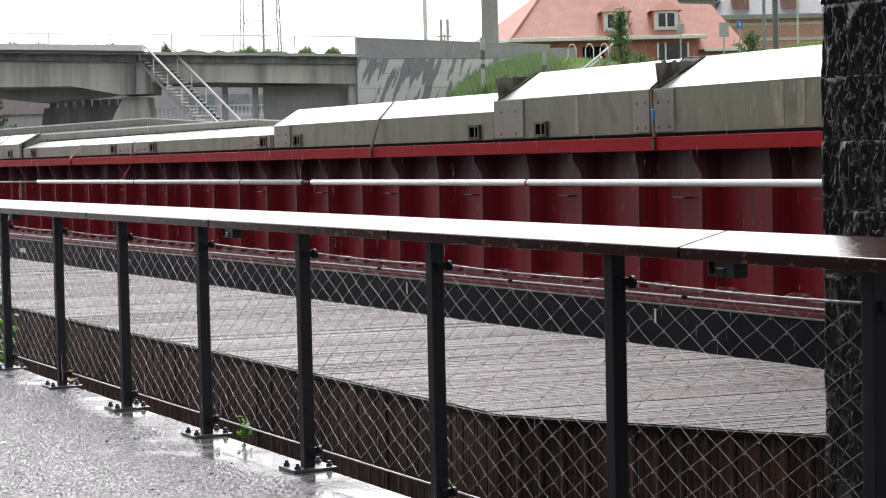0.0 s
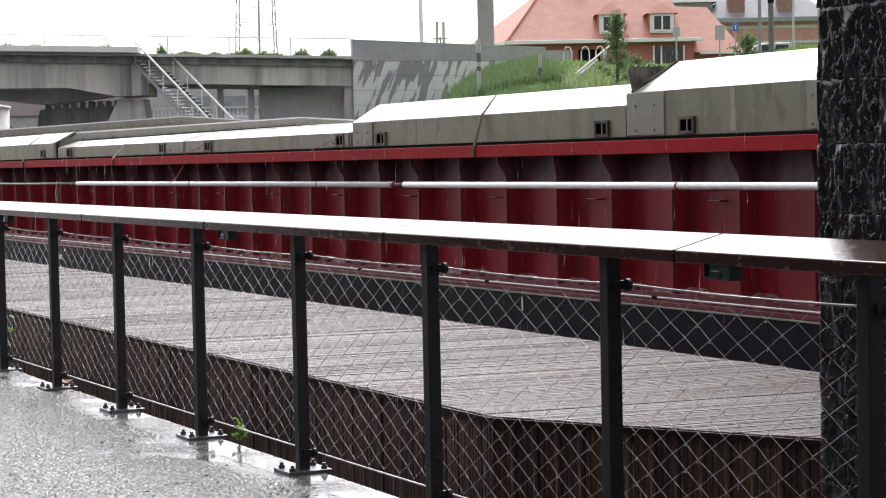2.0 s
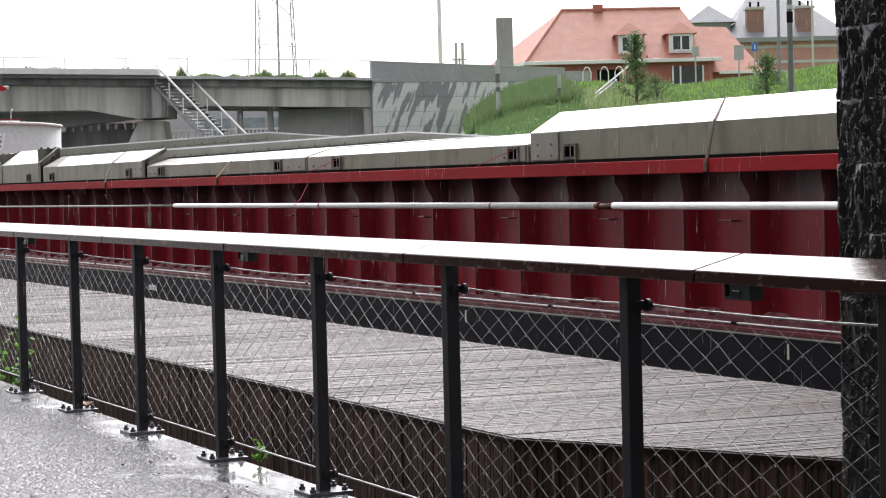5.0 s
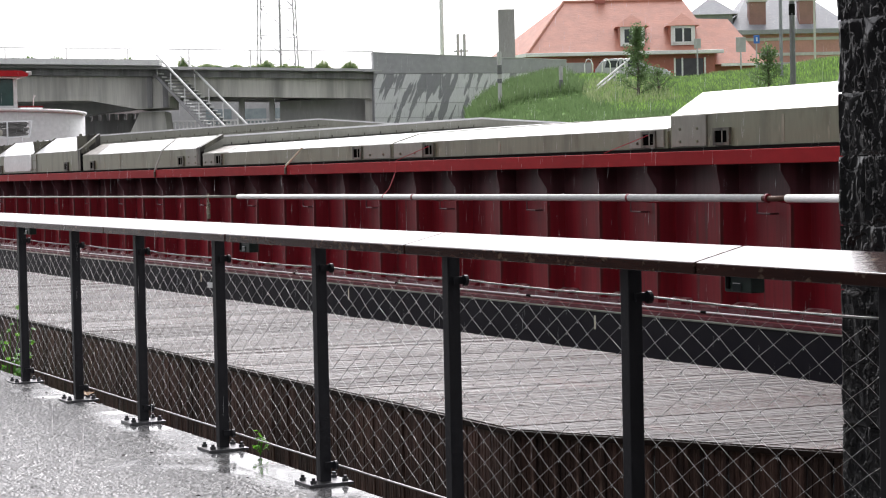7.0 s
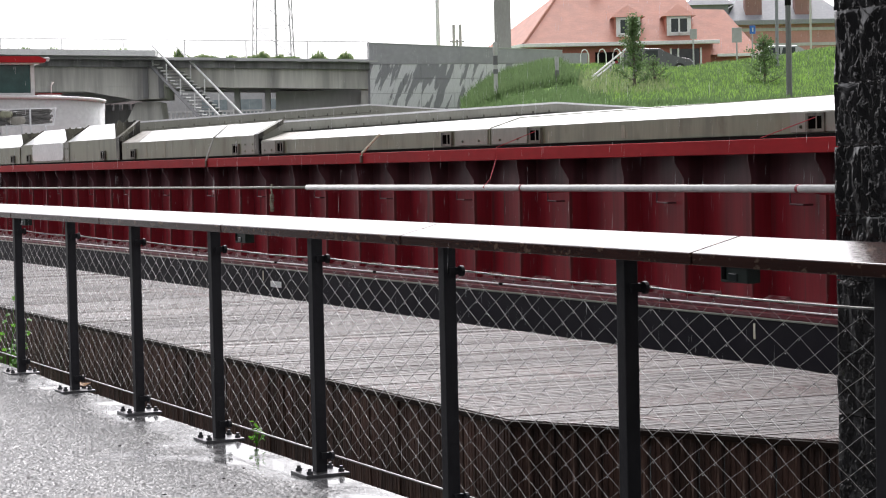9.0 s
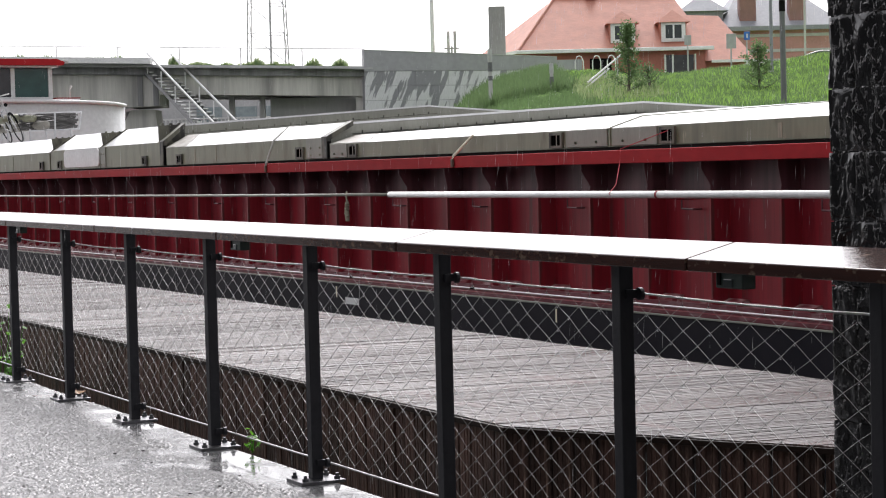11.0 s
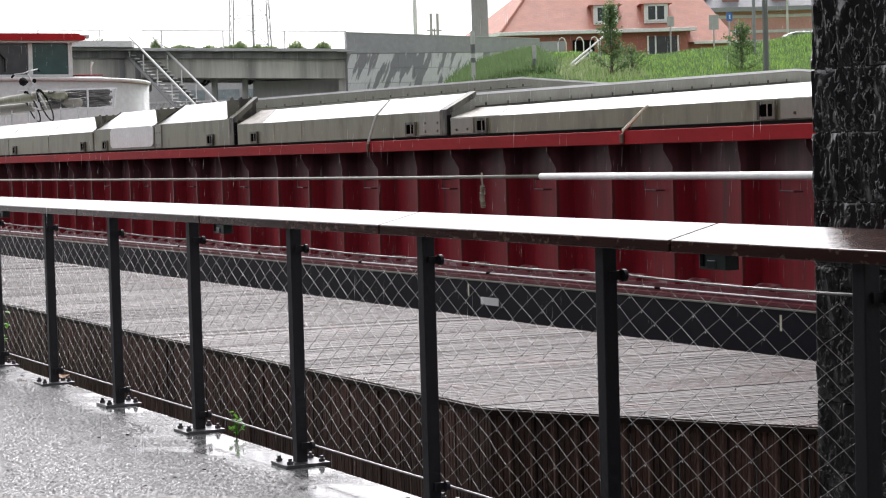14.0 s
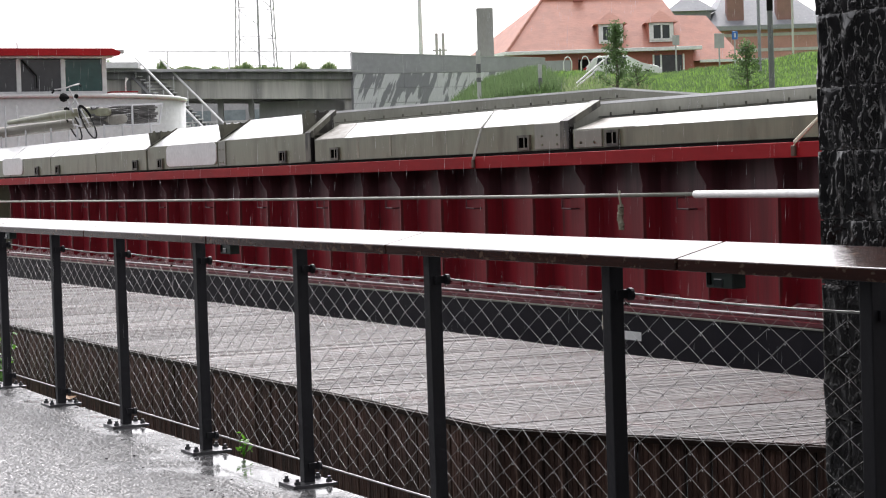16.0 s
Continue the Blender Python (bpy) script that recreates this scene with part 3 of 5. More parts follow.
# ---- the split-stone pillar ----
def pillar():
    p = thing("stone_pillar", "black rough split-stone pillar, shiny with rain", "pillar", (-5.012, 4.0, -1.6))
    z, row = 0.0, 0
    while z < 5.6:
        h = (0.21, 0.225, 0.205, 0.235)[row % 4]
        cuts = [0, 0.13, 0.42, 0.7] if row % 2 else [0, 0.3, 0.55, 0.7]
        for a, b in zip(cuts, cuts[1:]):
            bm = bmesh.new()
            nx, nz = 22, 17
            def front(i, j, x0=a + 0.0008, x1=b - 0.0008):
                x, zz = x0 + (x1 - x0) * i / nx, z + 0.002 + (h - 0.004) * j / nz
                edge = min(i, nx - i, j, nz - j)
                r = noise.fractal(Vector((x * 11 + row * 0.3, zz * 6, 3.1)), 0.7, 2.2, 6)
                r2 = noise.ridged_multi_fractal(Vector((x * 16, zz * 7 + row, 1.7)), 0.9, 2.1, 4, 1.0, 2.0)
                y = -0.004 - 0.0075 * r - 0.0035 * r2
                if edge == 0:
                    y = 0.8 * y + (0.0015 if j in (0, nz) else 0.0)
                out = 0.006 * noise.noise(Vector((zz * 9, 2.2, 0))) if a == 0 and i < 2 else 0
                return (x + out, y, zz)
            g = [[bm.verts.new(front(i, j)) for i in range(nx + 1)] for j in range(nz + 1)]
            for j in range(nz):
                for i in range(nx):
                    bm.faces.new((g[j][i], g[j][i + 1], g[j + 1][i + 1], g[j + 1][i]))
            part("stone_block", bm, M["stone"], p, smooth=True)
        z += h
        row += 1
    part("core", boxed(((0.003, 0.005, 0), (0.7, 0.6, z))), M["stone"], p)


pillar()


# ---- the bridge under which the camera shelters ----
def shelter():
    e = thing("road_bridge", "concrete road bridge overhead, carried by the stone pillar", "bridge")
    part("soffit", boxed(((-4.9, -14, 4.15), (16, 7.5, 5.0))), M["soffit"], e)
    # unseen wall, added so that pillar and handrail reflect something dark
    part("wing_wall", boxed(((-32, -6.5, -0.05), (-4.002, -6.0, 6.2))), M["unseen_wall"], e, "unseen black wall added behind the path to darken reflections")
    part("abutment", boxed(((-4.0, -6.5, -0.05), (16, -6.0, 4.15))), M["soffit"], e)


shelter()


# ---- the barge: built where it lies at the start, carried along by motions() ----
barge = thing("cargo_barge", "long red and black cargo barge with olive-grey hatch covers", "barge")
FRONT, STERN = 28.0, -84.0
RIDERS = []                       # loose things on board: they go where the barge goes


def rider(name, label, category, group=""):
    e = thing(name, label, category, group=group)
    RIDERS.append(e)
    return e


def barge_hull():
    side = prism([(10.3, -0.02), (10.3, -3.0), (21.3, -3.0), (21.3, -0.02)], STERN, FRONT)
    part("hull", side, M["hull_black"], barge, "black painted hull side")
    part("gangway", boxed(((STERN, 10.32, -0.018), (FRONT, 11.06, 0.04))), M["red"], barge)
    part("rubbing_strip", boxed(((STERN, 10.28, -0.016), (FRONT, 10.318, 0.0)), bevel=0.003), M["hatch_light"], barge, "thin dirty white edge strip")
    part("toe_rail", boxed(((STERN, 10.36, 0.044), (FRONT, 10.375, 0.125))), M["grimy_red"], barge, "red edge plate stained pale")
    part("edge_plate", boxed(((STERN, 10.296, 0.008), (FRONT, 10.318, 0.04))), M["grimy_red"], barge, "red edge plate stained pale")
    part("deck_pipe", tube(bmesh.new(), [(STERN, 10.35, 0.075), (FRONT, 10.35, 0.075)], 0.009, 8), M["white"], barge, smooth=True)
    part("coaming", boxed(((STERN + 20, 11.08, 0.03), (FRONT, 11.12, 1.12))), M["red"], barge, "dark red coaming plate streaked by rain")
    # upper plate and stiffener heads carry the flange shade in their colour
    part("upper_coaming", boxed(((STERN + 20, 11.078, 1.12), (FRONT, 11.12, 1.6))), M["red_top"], barge, "upper coaming plate, its red darkened for the shade under the flange")
    part("far_coaming", boxed(((STERN + 20, 20.4, 0.03), (FRONT, 20.5, 1.6))), M["red"], barge)
    part("flange", boxed(((STERN + 20, 10.72, 1.462), (FRONT, 11.1, 1.6)), bevel=0.006), M["red_band"], barge, "brighter red coaming flange")
    part("flange_gap", boxed(((STERN + 20, 10.86, 1.602), (FRONT, 20.5, 1.635))), M["grime"], barge)
    part("foot_bar", boxed(((STERN + 20, 11.02, 0.042), (FRONT, 11.079, 0.085)), bevel=0.004), M["splashed"], barge, "coaming foot bar pale with rain splash")
    for k in range(24):
        x = -62 + 3.35 * k
        part("pipe_coupling", tube(bmesh.new(), [(x, 10.35, 0.075), (x + 0.09, 10.35, 0.075)], 0.0135, 8), M["grime"], barge)
    shared = {}
    for k in range(-24, 58):
        x = -36.72 + 1.118 * k
        kind = k % 2
        if kind not in shared:
            outer, top = 10.86, (10.74 if kind else 10.82)
            bm = prism([(11.08, 0.03), (outer, 0.03), (outer, 1.12), (11.08, 1.12)], -0.008, 0.008)
            box(bm, (-0.022, outer - 0.01, 0.03), (0.008, outer - 0.001, 1.12))
            up = prism([(11.08, 1.122), (outer, 1.122), (outer, 1.22), (top, 1.4), (top, 1.46), (11.08, 1.46)], -0.008, 0.008)
            box(up, (-0.022, outer - 0.01, 1.122), (0.008, outer - 0.001, 1.22))
            ob = part("stiffener", bm, M["red"], barge)
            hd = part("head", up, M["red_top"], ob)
            foot = part("foot_plate", prism([(10.93, 0.042), (10.93, 0.07), (11.04, 0.115), (11.078, 0.115), (11.078, 0.042)], 0.01, 0.3), M["splashed"], ob, "foot plate pale with rain splash")
            shared[kind] = (ob.data, hd.data, foot.data)
        else:
            ob = new("stiffener", shared[kind][0])
            ob.parent = barge
            hd = new("head", shared[kind][1])
            foot = new("foot_plate", shared[kind][2])
            hd.parent = foot.parent = ob
        ob.location = (x, 0, 0)
    for k in range(-24, 58):
        x = -36.72 + 1.118 * k + 0.45
        if k % 2 == 0:
            part("rung", tube(bmesh.new(), [(x, 11.07, 1.1), (x, 10.97, 1.1), (x, 10.97, 0.99), (x + 0.2, 10.97, 0.985), (x + 0.2, 11.07, 0.985)], 0.011, 6), M["red_top"], barge)


def barge_pipe():
    y, z = 10.35, 1.15
    part("hand_pipe", tube(bmesh.new(), [(-37.3, y, z), (-24.15, y, z)], 0.036, 12), M["white"], barge, "thick white pipe along the gangway", True)
    part("hand_pipe", tube(bmesh.new(), [(-23.8, y, z), (2, y, z)], 0.036, 12), M["white"], barge, "thick white pipe along the gangway", True)
    part("hand_pipe", tube(bmesh.new(), [(-24.15, y, z), (-24.0, y, z - 0.004), (-23.8, y, z)], 0.026, 10), M["rust"], barge, "bare rusty pipe joint", True)
    part("hand_pipe", tube(bmesh.new(), [(-66, y, z - 0.03), (-52, y, z - 0.03), (-40, y, z - 0.01), (-37.3, y, z)], 0.02, 10), M["hatch_light"], barge, "thin grey pipe along the gangway", True)
    for x in (-31.3, -26.4, -24.1, -18.0, -12.0):
        part("pipe_clamp", tube(bmesh.new(), [(x, y, z), (x + 0.03, y, z)], 0.041, 12), M["red"], barge)
        part("pipe_bracket", tube(bmesh.new(), [(x, y, z), (x, 10.6, z - 0.05), (x, 11.08, z - 0.05)], 0.012, 6), M["red"], barge)


def hatch_cover(a, b, side, rise, inset=0.4, flat=0.27, nook_a=0.0, ends=(), nook_b=0.0, splash=()):
    """A cover with an upright side, a sloping shoulder and a low ridged top, the same on both boards.
    nook_a, nook_b: lengths of the open stacking nooks at its after and fore ends; splash: two lengths of a dirty strip."""
    y0, y1 = 10.9, 21.5
    mid, s = (y0 + y1) / 2, y0 + inset
    h = rider("hatch_cover", "high olive-grey hatch cover with a pale wet top" if side > 1.9 else "low olive-grey hatch cover with a pale wet top", "hatch cover", "hatch covers along the barge")
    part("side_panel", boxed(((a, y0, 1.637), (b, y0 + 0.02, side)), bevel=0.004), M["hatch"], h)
    part("far_side", boxed(((a, y1 - 0.02, 1.637), (b, y1, side))), M["hatch"], h)
    prof = [(y0, side), (s, side + rise), (mid, side + rise + flat), (y1 - inset, side + rise), (y1, side)]
    top = bmesh.new()
    starts = [a + nook_a, a + nook_a * 1.35, a + nook_a, a + nook_a, a + nook_a] if nook_a else [a] * 5
    def ring(xs, drop):
        return [top.verts.new((x, y, z - drop)) for x, (y, z) in zip(xs, prof)]
    ra, rb, ca, cb = ring(starts, 0), ring([b - nook_b] * 5, 0), ring(starts, 0.03), ring([b - nook_b] * 5, 0.03)
    for i in range(4):
        top.faces.new((ra[i], ra[i + 1], rb[i + 1], rb[i]))
        top.faces.new((ca[i + 1], ca[i], cb[i], cb[i + 1]))
        top.faces.new((ra[i], ca[i], ca[i + 1], ra[i + 1]))
        top.faces.new((rb[i + 1], cb[i + 1], cb[i], rb[i]))
    part("top_panel", top, M["hatch_top"], h, "light wet cover top, its colour paled for the sky sheen")
    outline = [(y0 + 0.02, 1.64), (y0 + 0.02, side - 0.02), (s, side + rise - 0.034), (mid, side + rise + flat - 0.034), (y1 - inset, side + rise - 0.034), (y1 - 0.02, side - 0.02), (y1 - 0.02, 1.64)]
    part("end_plate", prism(outline, b - nook_b - 0.012, b - nook_b - 0.002), M["hatch_light"], h)
    part("end_plate", prism(outline, a + nook_a + 0.002, a + nook_a + 0.012), M["hatch"], h)
    if nook_b:
        part("nook_floor", boxed(((b - nook_b, y0 + 0.02, side - 0.03), (b, y1 - 0.02, side - 0.004))), M["hatch_stain"], h)
        x = b - nook_b
        bm = prism([(y0 + 0.03, side - 0.03), (y0 + 0.02, side + rise - 0.02), (s + 0.1, side + rise + 0.01), (s + 0.1, side - 0.03)], x + 0.003, x + 0.03)
        for k in range(3):
            bmesh.ops.create_cone(bm, cap_ends=True, segments=10, radius1=0.03, radius2=0.03, depth=0.03, matrix=Matrix.Translation((x + 0.017, y0 + 0.1 + 0.15 * k, side + rise)) @ pose(0, 0, 0, 0, 90, 0))
        part("stop_plate", bm, M["hatch_stain"], h, "shadowed grey stop plate with three lugs")
    if splash:
        bm = bmesh.new()
        low, high = splash
        up = [bm.verts.new(q) for q in ((a, y0, side + 0.005), (a + low, y0, side + 0.005), (a + high, s, side + rise + 0.005), (a, s, side + rise + 0.005))]
        dn = [bm.verts.new((v.co.x, v.co.y, v.co.z - 0.004)) for v in up]
        bm.faces.new(up)
        bm.faces.new(dn[::-1])
        for i in range(4):
            bm.faces.new((up[i], dn[i], dn[(i + 1) % 4], up[(i + 1) % 4]))
        part("splash_plate", bm, M["splash"], h, "dull dirty plate beside the end rim")
    if nook_a:
        # open nook: floor strip, scalloped stop plate and a sloping cheek
        part("nook_floor", boxed(((a, y0 + 0.02, side - 0.03), (a + nook_a, y1 - 0.02, side - 0.004))), M["hatch"], h)
        bm = prism([(y0 + 0.06, side - 0.03), (y0 + 0.02, side + rise - 0.05), (s + 0.05, side + rise - 0.03), (s + 0.05, side - 0.03)], a + 0.004, a + 0.03)
        for k in range(3):
            bmesh.ops.create_cone(bm, cap_ends=True, segments=10, radius1=0.022, radius2=0.022, depth=0.03, matrix=Matrix.Translation((a + 0.017, y0 + 0.12 + 0.13 * k, side + rise - 0.04)) @ pose(0, 0, 0, 0, 90, 0))
        part("stop_plate", bm, M["hatch_stain"], h, "shadowed grey stop plate with three lugs")
        bm = bmesh.new()
        vs = [bm.verts.new(q) for q in ((a + 0.05, y0 + 0.03, side), (a + nook_a, y0 + 0.02, side), (a + nook_a * 1.3, s, side + rise - 0.01), (a + nook_a * 1.3, s + 0.02, side + rise - 0.03), (a + nook_a, y0 + 0.05, side - 0.02), (a + 0.05, y0 + 0.06, side - 0.02))]
        bm.faces.new(vs[:3])
        bm.faces.new(vs[3:])
        for q in range(3):
            bm.faces.new((vs[q], vs[(q + 1) % 3], vs[5 - (q + 1) % 3], vs[5 - q]))
        part("cheek", bm, M["hatch_light"], h)
        part("cheek_seal", tube(bmesh.new(), [(a + 0.05, y0 + 0.02, side + 0.006), (a + nook_a * 1.3, s, side + rise + 0.006)], 0.014, 6), M["hatch_stain"], h, "beaded seal along the cheek")
    # end frame: raised rim with rivets along the crosswise edge, and a dark joint
    for x, way in ends:
        rim = [(y0 - 0.02, 1.65), (y0 - 0.02, side + 0.01), (s, side + rise + 0.02), (s, side + rise - 0.05), (y0 + 0.05, side - 0.03), (y0 + 0.05, 1.65)]
        part("end_rim", prism(rim, x - 0.13, x + 0.05), M["hatch_stain"], h, "stained raised end rim")
        part("seal", boxed(((x + 0.06 * way - 0.02, y0 - 0.012, 1.64), (x + 0.06 * way + 0.02, y0 + 0.03, side - 0.06))), M["grime"], h)
        n = 16
        for k in range(n):
            u = (k + 0.5) / n
            yy = s + (mid - s) * u
            zz = side + rise + flat * u - 0.145
            part("clip", boxed(((x - 0.005, yy - 0.008, zz - 0.02), (x + 0.02, yy + 0.008, zz + 0.02))), M["hatch_stain"], h)
        ledge = bmesh.new()
        q = [ledge.verts.new(v) for v in ((x, s, side + rise - 0.172), (x, mid, side + rise + flat - 0.172), (x + 0.06, mid, side + rise + flat - 0.172), (x + 0.06, s, side + rise - 0.172),
                                          (x, s, side + rise - 0.162), (x, mid, side + rise + flat - 0.162), (x + 0.06, mid, side + rise + flat - 0.162), (x + 0.06, s, side + rise - 0.162))]
        for f in ((0, 1, 2, 3), (4, 5, 6, 7), (0, 1, 5, 4), (2, 3, 7, 6), (1, 2, 6, 5), (0, 3, 7, 4)):
            ledge.faces.new([q[i] for i in f])
        part("foot_flange", ledge, M["hatch_stain"], h)
    return h


def end_panel(a, b, side, rivets=True):
    """A paler riveted plate on a cover's side."""
    p = part("end_panel", boxed(((a, 10.884, 1.65), (b, 10.899, side - 0.008)), bevel=0.003), M["hatch_light"], barge, "paler riveted side plate")
    if rivets:
        for x in (a + (b - a) * 0.25, a + (b - a) * 0.75):
            for z in (1.7, side - 0.14):
                bm = bmesh.new()
                bmesh.ops.create_cone(bm, cap_ends=True, segments=8, radius1=0.016, radius2=0.012, depth=0.014, matrix=Matrix.Translation((x, 10.878, z)) @ pose(0, 0, 0, 90, 0, 0))
                part("rivet", bm, M["hatch"], p)


def seam(x, side, rise, inset=0.4):
    """A raised seam across a cover: down its side and up its shoulder."""
    bm = bmesh.new()
    box(bm, (x - 0.008, 10.888, 1.65), (x + 0.008, 10.901, side))
    tube(bm, [(x, 10.9, side + 0.004), (x, 10.9 + inset, side + rise + 0.004), (x, 16.2, side + rise + 0.274)], 0.008, 5)
    part("seam", bm, M["hatch"], barge)


def tie_strap(x, side, rise, dx, over, mat, label):
    """A lashing strap from the cover's top down to a hook on the flange."""
    pts = [(x + over, 11.6, side + rise + 0.024), (x + dx + (over - dx) * 0.57, 11.3, side + rise + 0.006), (x + dx, 10.885, side + 0.006), (x + dx * 0.5, 10.797, (side + 1.6) / 2), (x + 0.01, 10.71, 1.6), (x, 10.705, 1.56)]
    if not over:
        pts = [(x + dx, 10.9, side + 0.012), (x + dx, 10.9, side + 0.01)] + pts[2:]
    s = rider("tie_strap", label, "strap", "lashing straps")
    part("webbing", tube(bmesh.new(), pts, [0.007, 0.007, 0.013, 0.018, 0.019, 0.014], 5), mat, s)
    part("hook", boxed(((x - 0.03, 10.69, 1.47), (x + 0.03, 10.716, 1.57)), bevel=0.008), M["rust"], s, "rusty ratchet hook")
    return s


def vent(x, z=1.735, w=0.27, hh=0.17):
    y = 10.868
    v = part("vent", boxed(((x - w / 2, y, z - hh / 2), (x + w / 2, 10.901, z - hh / 2 + 0.028)), ((x - w / 2, y, z + hh / 2 - 0.028), (x + w / 2, 10.901, z + hh / 2)),
                          ((x - w / 2, y, z - hh / 2 + 0.028), (x - w / 2 + 0.035, 10.901, z + hh / 2 - 0.028)), ((x + w / 2 - 0.035, y, z - hh / 2 + 0.028), (x + w / 2, 10.901, z + hh / 2 - 0.028))), M["hatch_stain"], barge, "stained square vent frame")
    part("opening", boxed(((x - w / 2 + 0.02, 10.878, z - hh / 2 + 0.02), (x + w / 2 - 0.02, 10.882, z + hh / 2 - 0.02))), M["void"], v, "dark opening")
    part("bar", boxed(((x + 0.008, 10.873, z - hh / 2 + 0.02), (x + 0.022, 10.877, z + hh / 2 - 0.02))), M["hatch_light"], v)


barge_hull()
barge_pipe()
hatch_cover(-26.44, -19.72, 1.965, 0.24)
hatch_cover(-19.69, -16.42, 2.09, 0.31, nook_a=0.27)
hatch_cover(-16.36, -9.5, 2.09, 0.31, nook_a=0.27)
hatch_cover(-9.4, 4.0, 2.09, 0.31)
hatch_cover(4.1, 18.0, 2.0, 0.31)
hatch_cover(-40.35, -26.5, 1.84, 0.12, splash=(1.2, 0.8))
hatch_cover(-47.3, -40.45, 1.94, 0.21, ends=((-40.46, 1),), splash=(1.0, 0.6))
hatch_cover(-51.1, -47.45, 2.04, 0.31, flat=0.31, nook_a=0.33, ends=((-47.46, 1),), nook_b=0.32)
hatch_cover(-54.5, -51.14, 2.03, 0.3, nook_a=0.33)
hatch_cover(-57.48, -54.6, 2.0, 0.3)
hatch_cover(-60.5, -57.52, 2.0, 0.3)
hatch_cover(-63.6, -60.55, 2.0, 0.3)
hatch_cover(-66.0, -63.65, 2.0, 0.3)
for x, side, rise in ((-33.0, 1.84, 0.12), (-13.0, 2.09, 0.31)):
    seam(x, side, rise)
for a, b, side in ((-19.68, -19.0, 2.09), (-16.72, -16.42, 2.09), (-16.34, -15.98, 2.09), (-26.4, -25.8, 1.965), (-33.9, -33.05, 1.84), (-32.95, -32.1, 1.84), (-41.15, -40.5, 1.94), (-40.3, -39.75, 1.84), (-27.2, -26.55, 1.84), (-51.05, -50.75, 2.04)):
    end_panel(a, b, side)
for x, w in ((-17.9, 0.09), (-24.6, 0.05), (-14.42, 0.2), (-14.02, 0.11), (-13.6, 0.05), (-45.9, 0.06), (-44.9, 0.05), (-30.1, 0.06)):
    part("paint_patch", boxed(((x, 10.896, 1.66), (x + w, 10.8985, 1.8 if -40 < x < -26.5 else 2.07 if x > -19 else 1.92))), M["hatch_worn"], barge, "flaked pale paint")
for x in (-20.16, -18.6, -25.53, -26.82, -41.39, -46.6, -39.54, -48.44, -53.83, -55.16, -60.0, -61.5, -31.9, -34.1):
    vent(x)
tie_strap(-22.68, 1.965, 0.24, -0.1, -0.8, M["brown_webbing"], "slack brown lashing strap")
tie_strap(-36.27, 1.84, 0.12, 0.2, 0.0, M["strap"], "pale yellow webbing lashing strap")
tie_strap(-42.28, 1.94, 0.21, -0.1, -0.84, M["grey_webbing"], "grey webbing lashing strap over a hatch cover")
blue = tie_strap(-16.08, 2.09, 0.31, -0.3, -0.3, M["rust"], "rusty lashing strap with a blue ratchet")
part("ratchet", boxed(((-16.2, 10.755, 1.72), (-16.155, 10.785, 1.88)), bevel=0.01), M["blue"], blue, "blue plastic ratchet handle")
# white painted panels with rounded ends on the after covers
for a, b in ((-53.5, -51.15), (-64.2, -62.6)):
    n = 8
    out = []
    for (cx, cz, a0) in ((b - 0.16, 1.94, 0), (a + 0.16, 1.94, 90), (a + 0.16, 1.76, 180), (b - 0.16, 1.76, 270)):
        out += [(cx + 0.16 * math.cos(radians(a0 + 90 * k / n)), cz + 0.085 * math.sin(radians(a0 + 90 * k / n))) for k in range(n + 1)]
    part("name_board", prism(out, 10.882, 10.899, 1), M["white"], barge, "blank white board with rounded ends")
# red rope from a vent down to the pipe
part("red_rope", tube(bmesh.new(), [(-31.86, 10.86, 1.78), (-32.5, 10.7, 1.61), (-32.5, 10.69, 1.46), (-32.2, 10.45, 1.25), (-32.1, 10.3, 1.16), (-32.08, 10.35, 1.1), (-32.1, 10.39, 1.16)], 0.0045, 5), M["red_rope"], barge, "thin red rope")
part("red_rope", tube(bmesh.new(), [(-26.8, 10.86, 1.78), (-27.4, 10.7, 1.61)], 0.0045, 5), M["red_rope"], barge, "thin red rope")
# rope fender hung from the pipe, draught plate on the hull
bm = tube(bmesh.new(), [(-38.6, 10.35, 1.19), (-38.57, 10.33, 1.12), (-38.55, 10.33, 1.06)], 0.012, 6)
for k in range(9):
    z = 1.05 - 0.027 * k
    tube(bm, [(-38.56 + 0.012 * math.sin(k), 10.33, z), (-38.56 + 0.012 * math.sin(k + 1), 10.33, z - 0.026)], [0.03 + 0.006 * (k % 2), 0.028], 8)
part("knotted_rope", bm, M["hatch_worn"], rider("rope_fender", "knotted yellowish rope fender hung from the pipe", "fender"))
part("hull_plate", boxed(((-38.6, 10.292, -0.275), (-38.2, 10.299, -0.19))), M["white"], barge, "small blank white hull plate")
for x in (-38.9, -27.0, -15.5, -20.9, -33.2):
    part("hull_mark", boxed(((x, 10.293, -0.2), (x + 0.025, 10.299, -0.06))), M["strap"], barge)


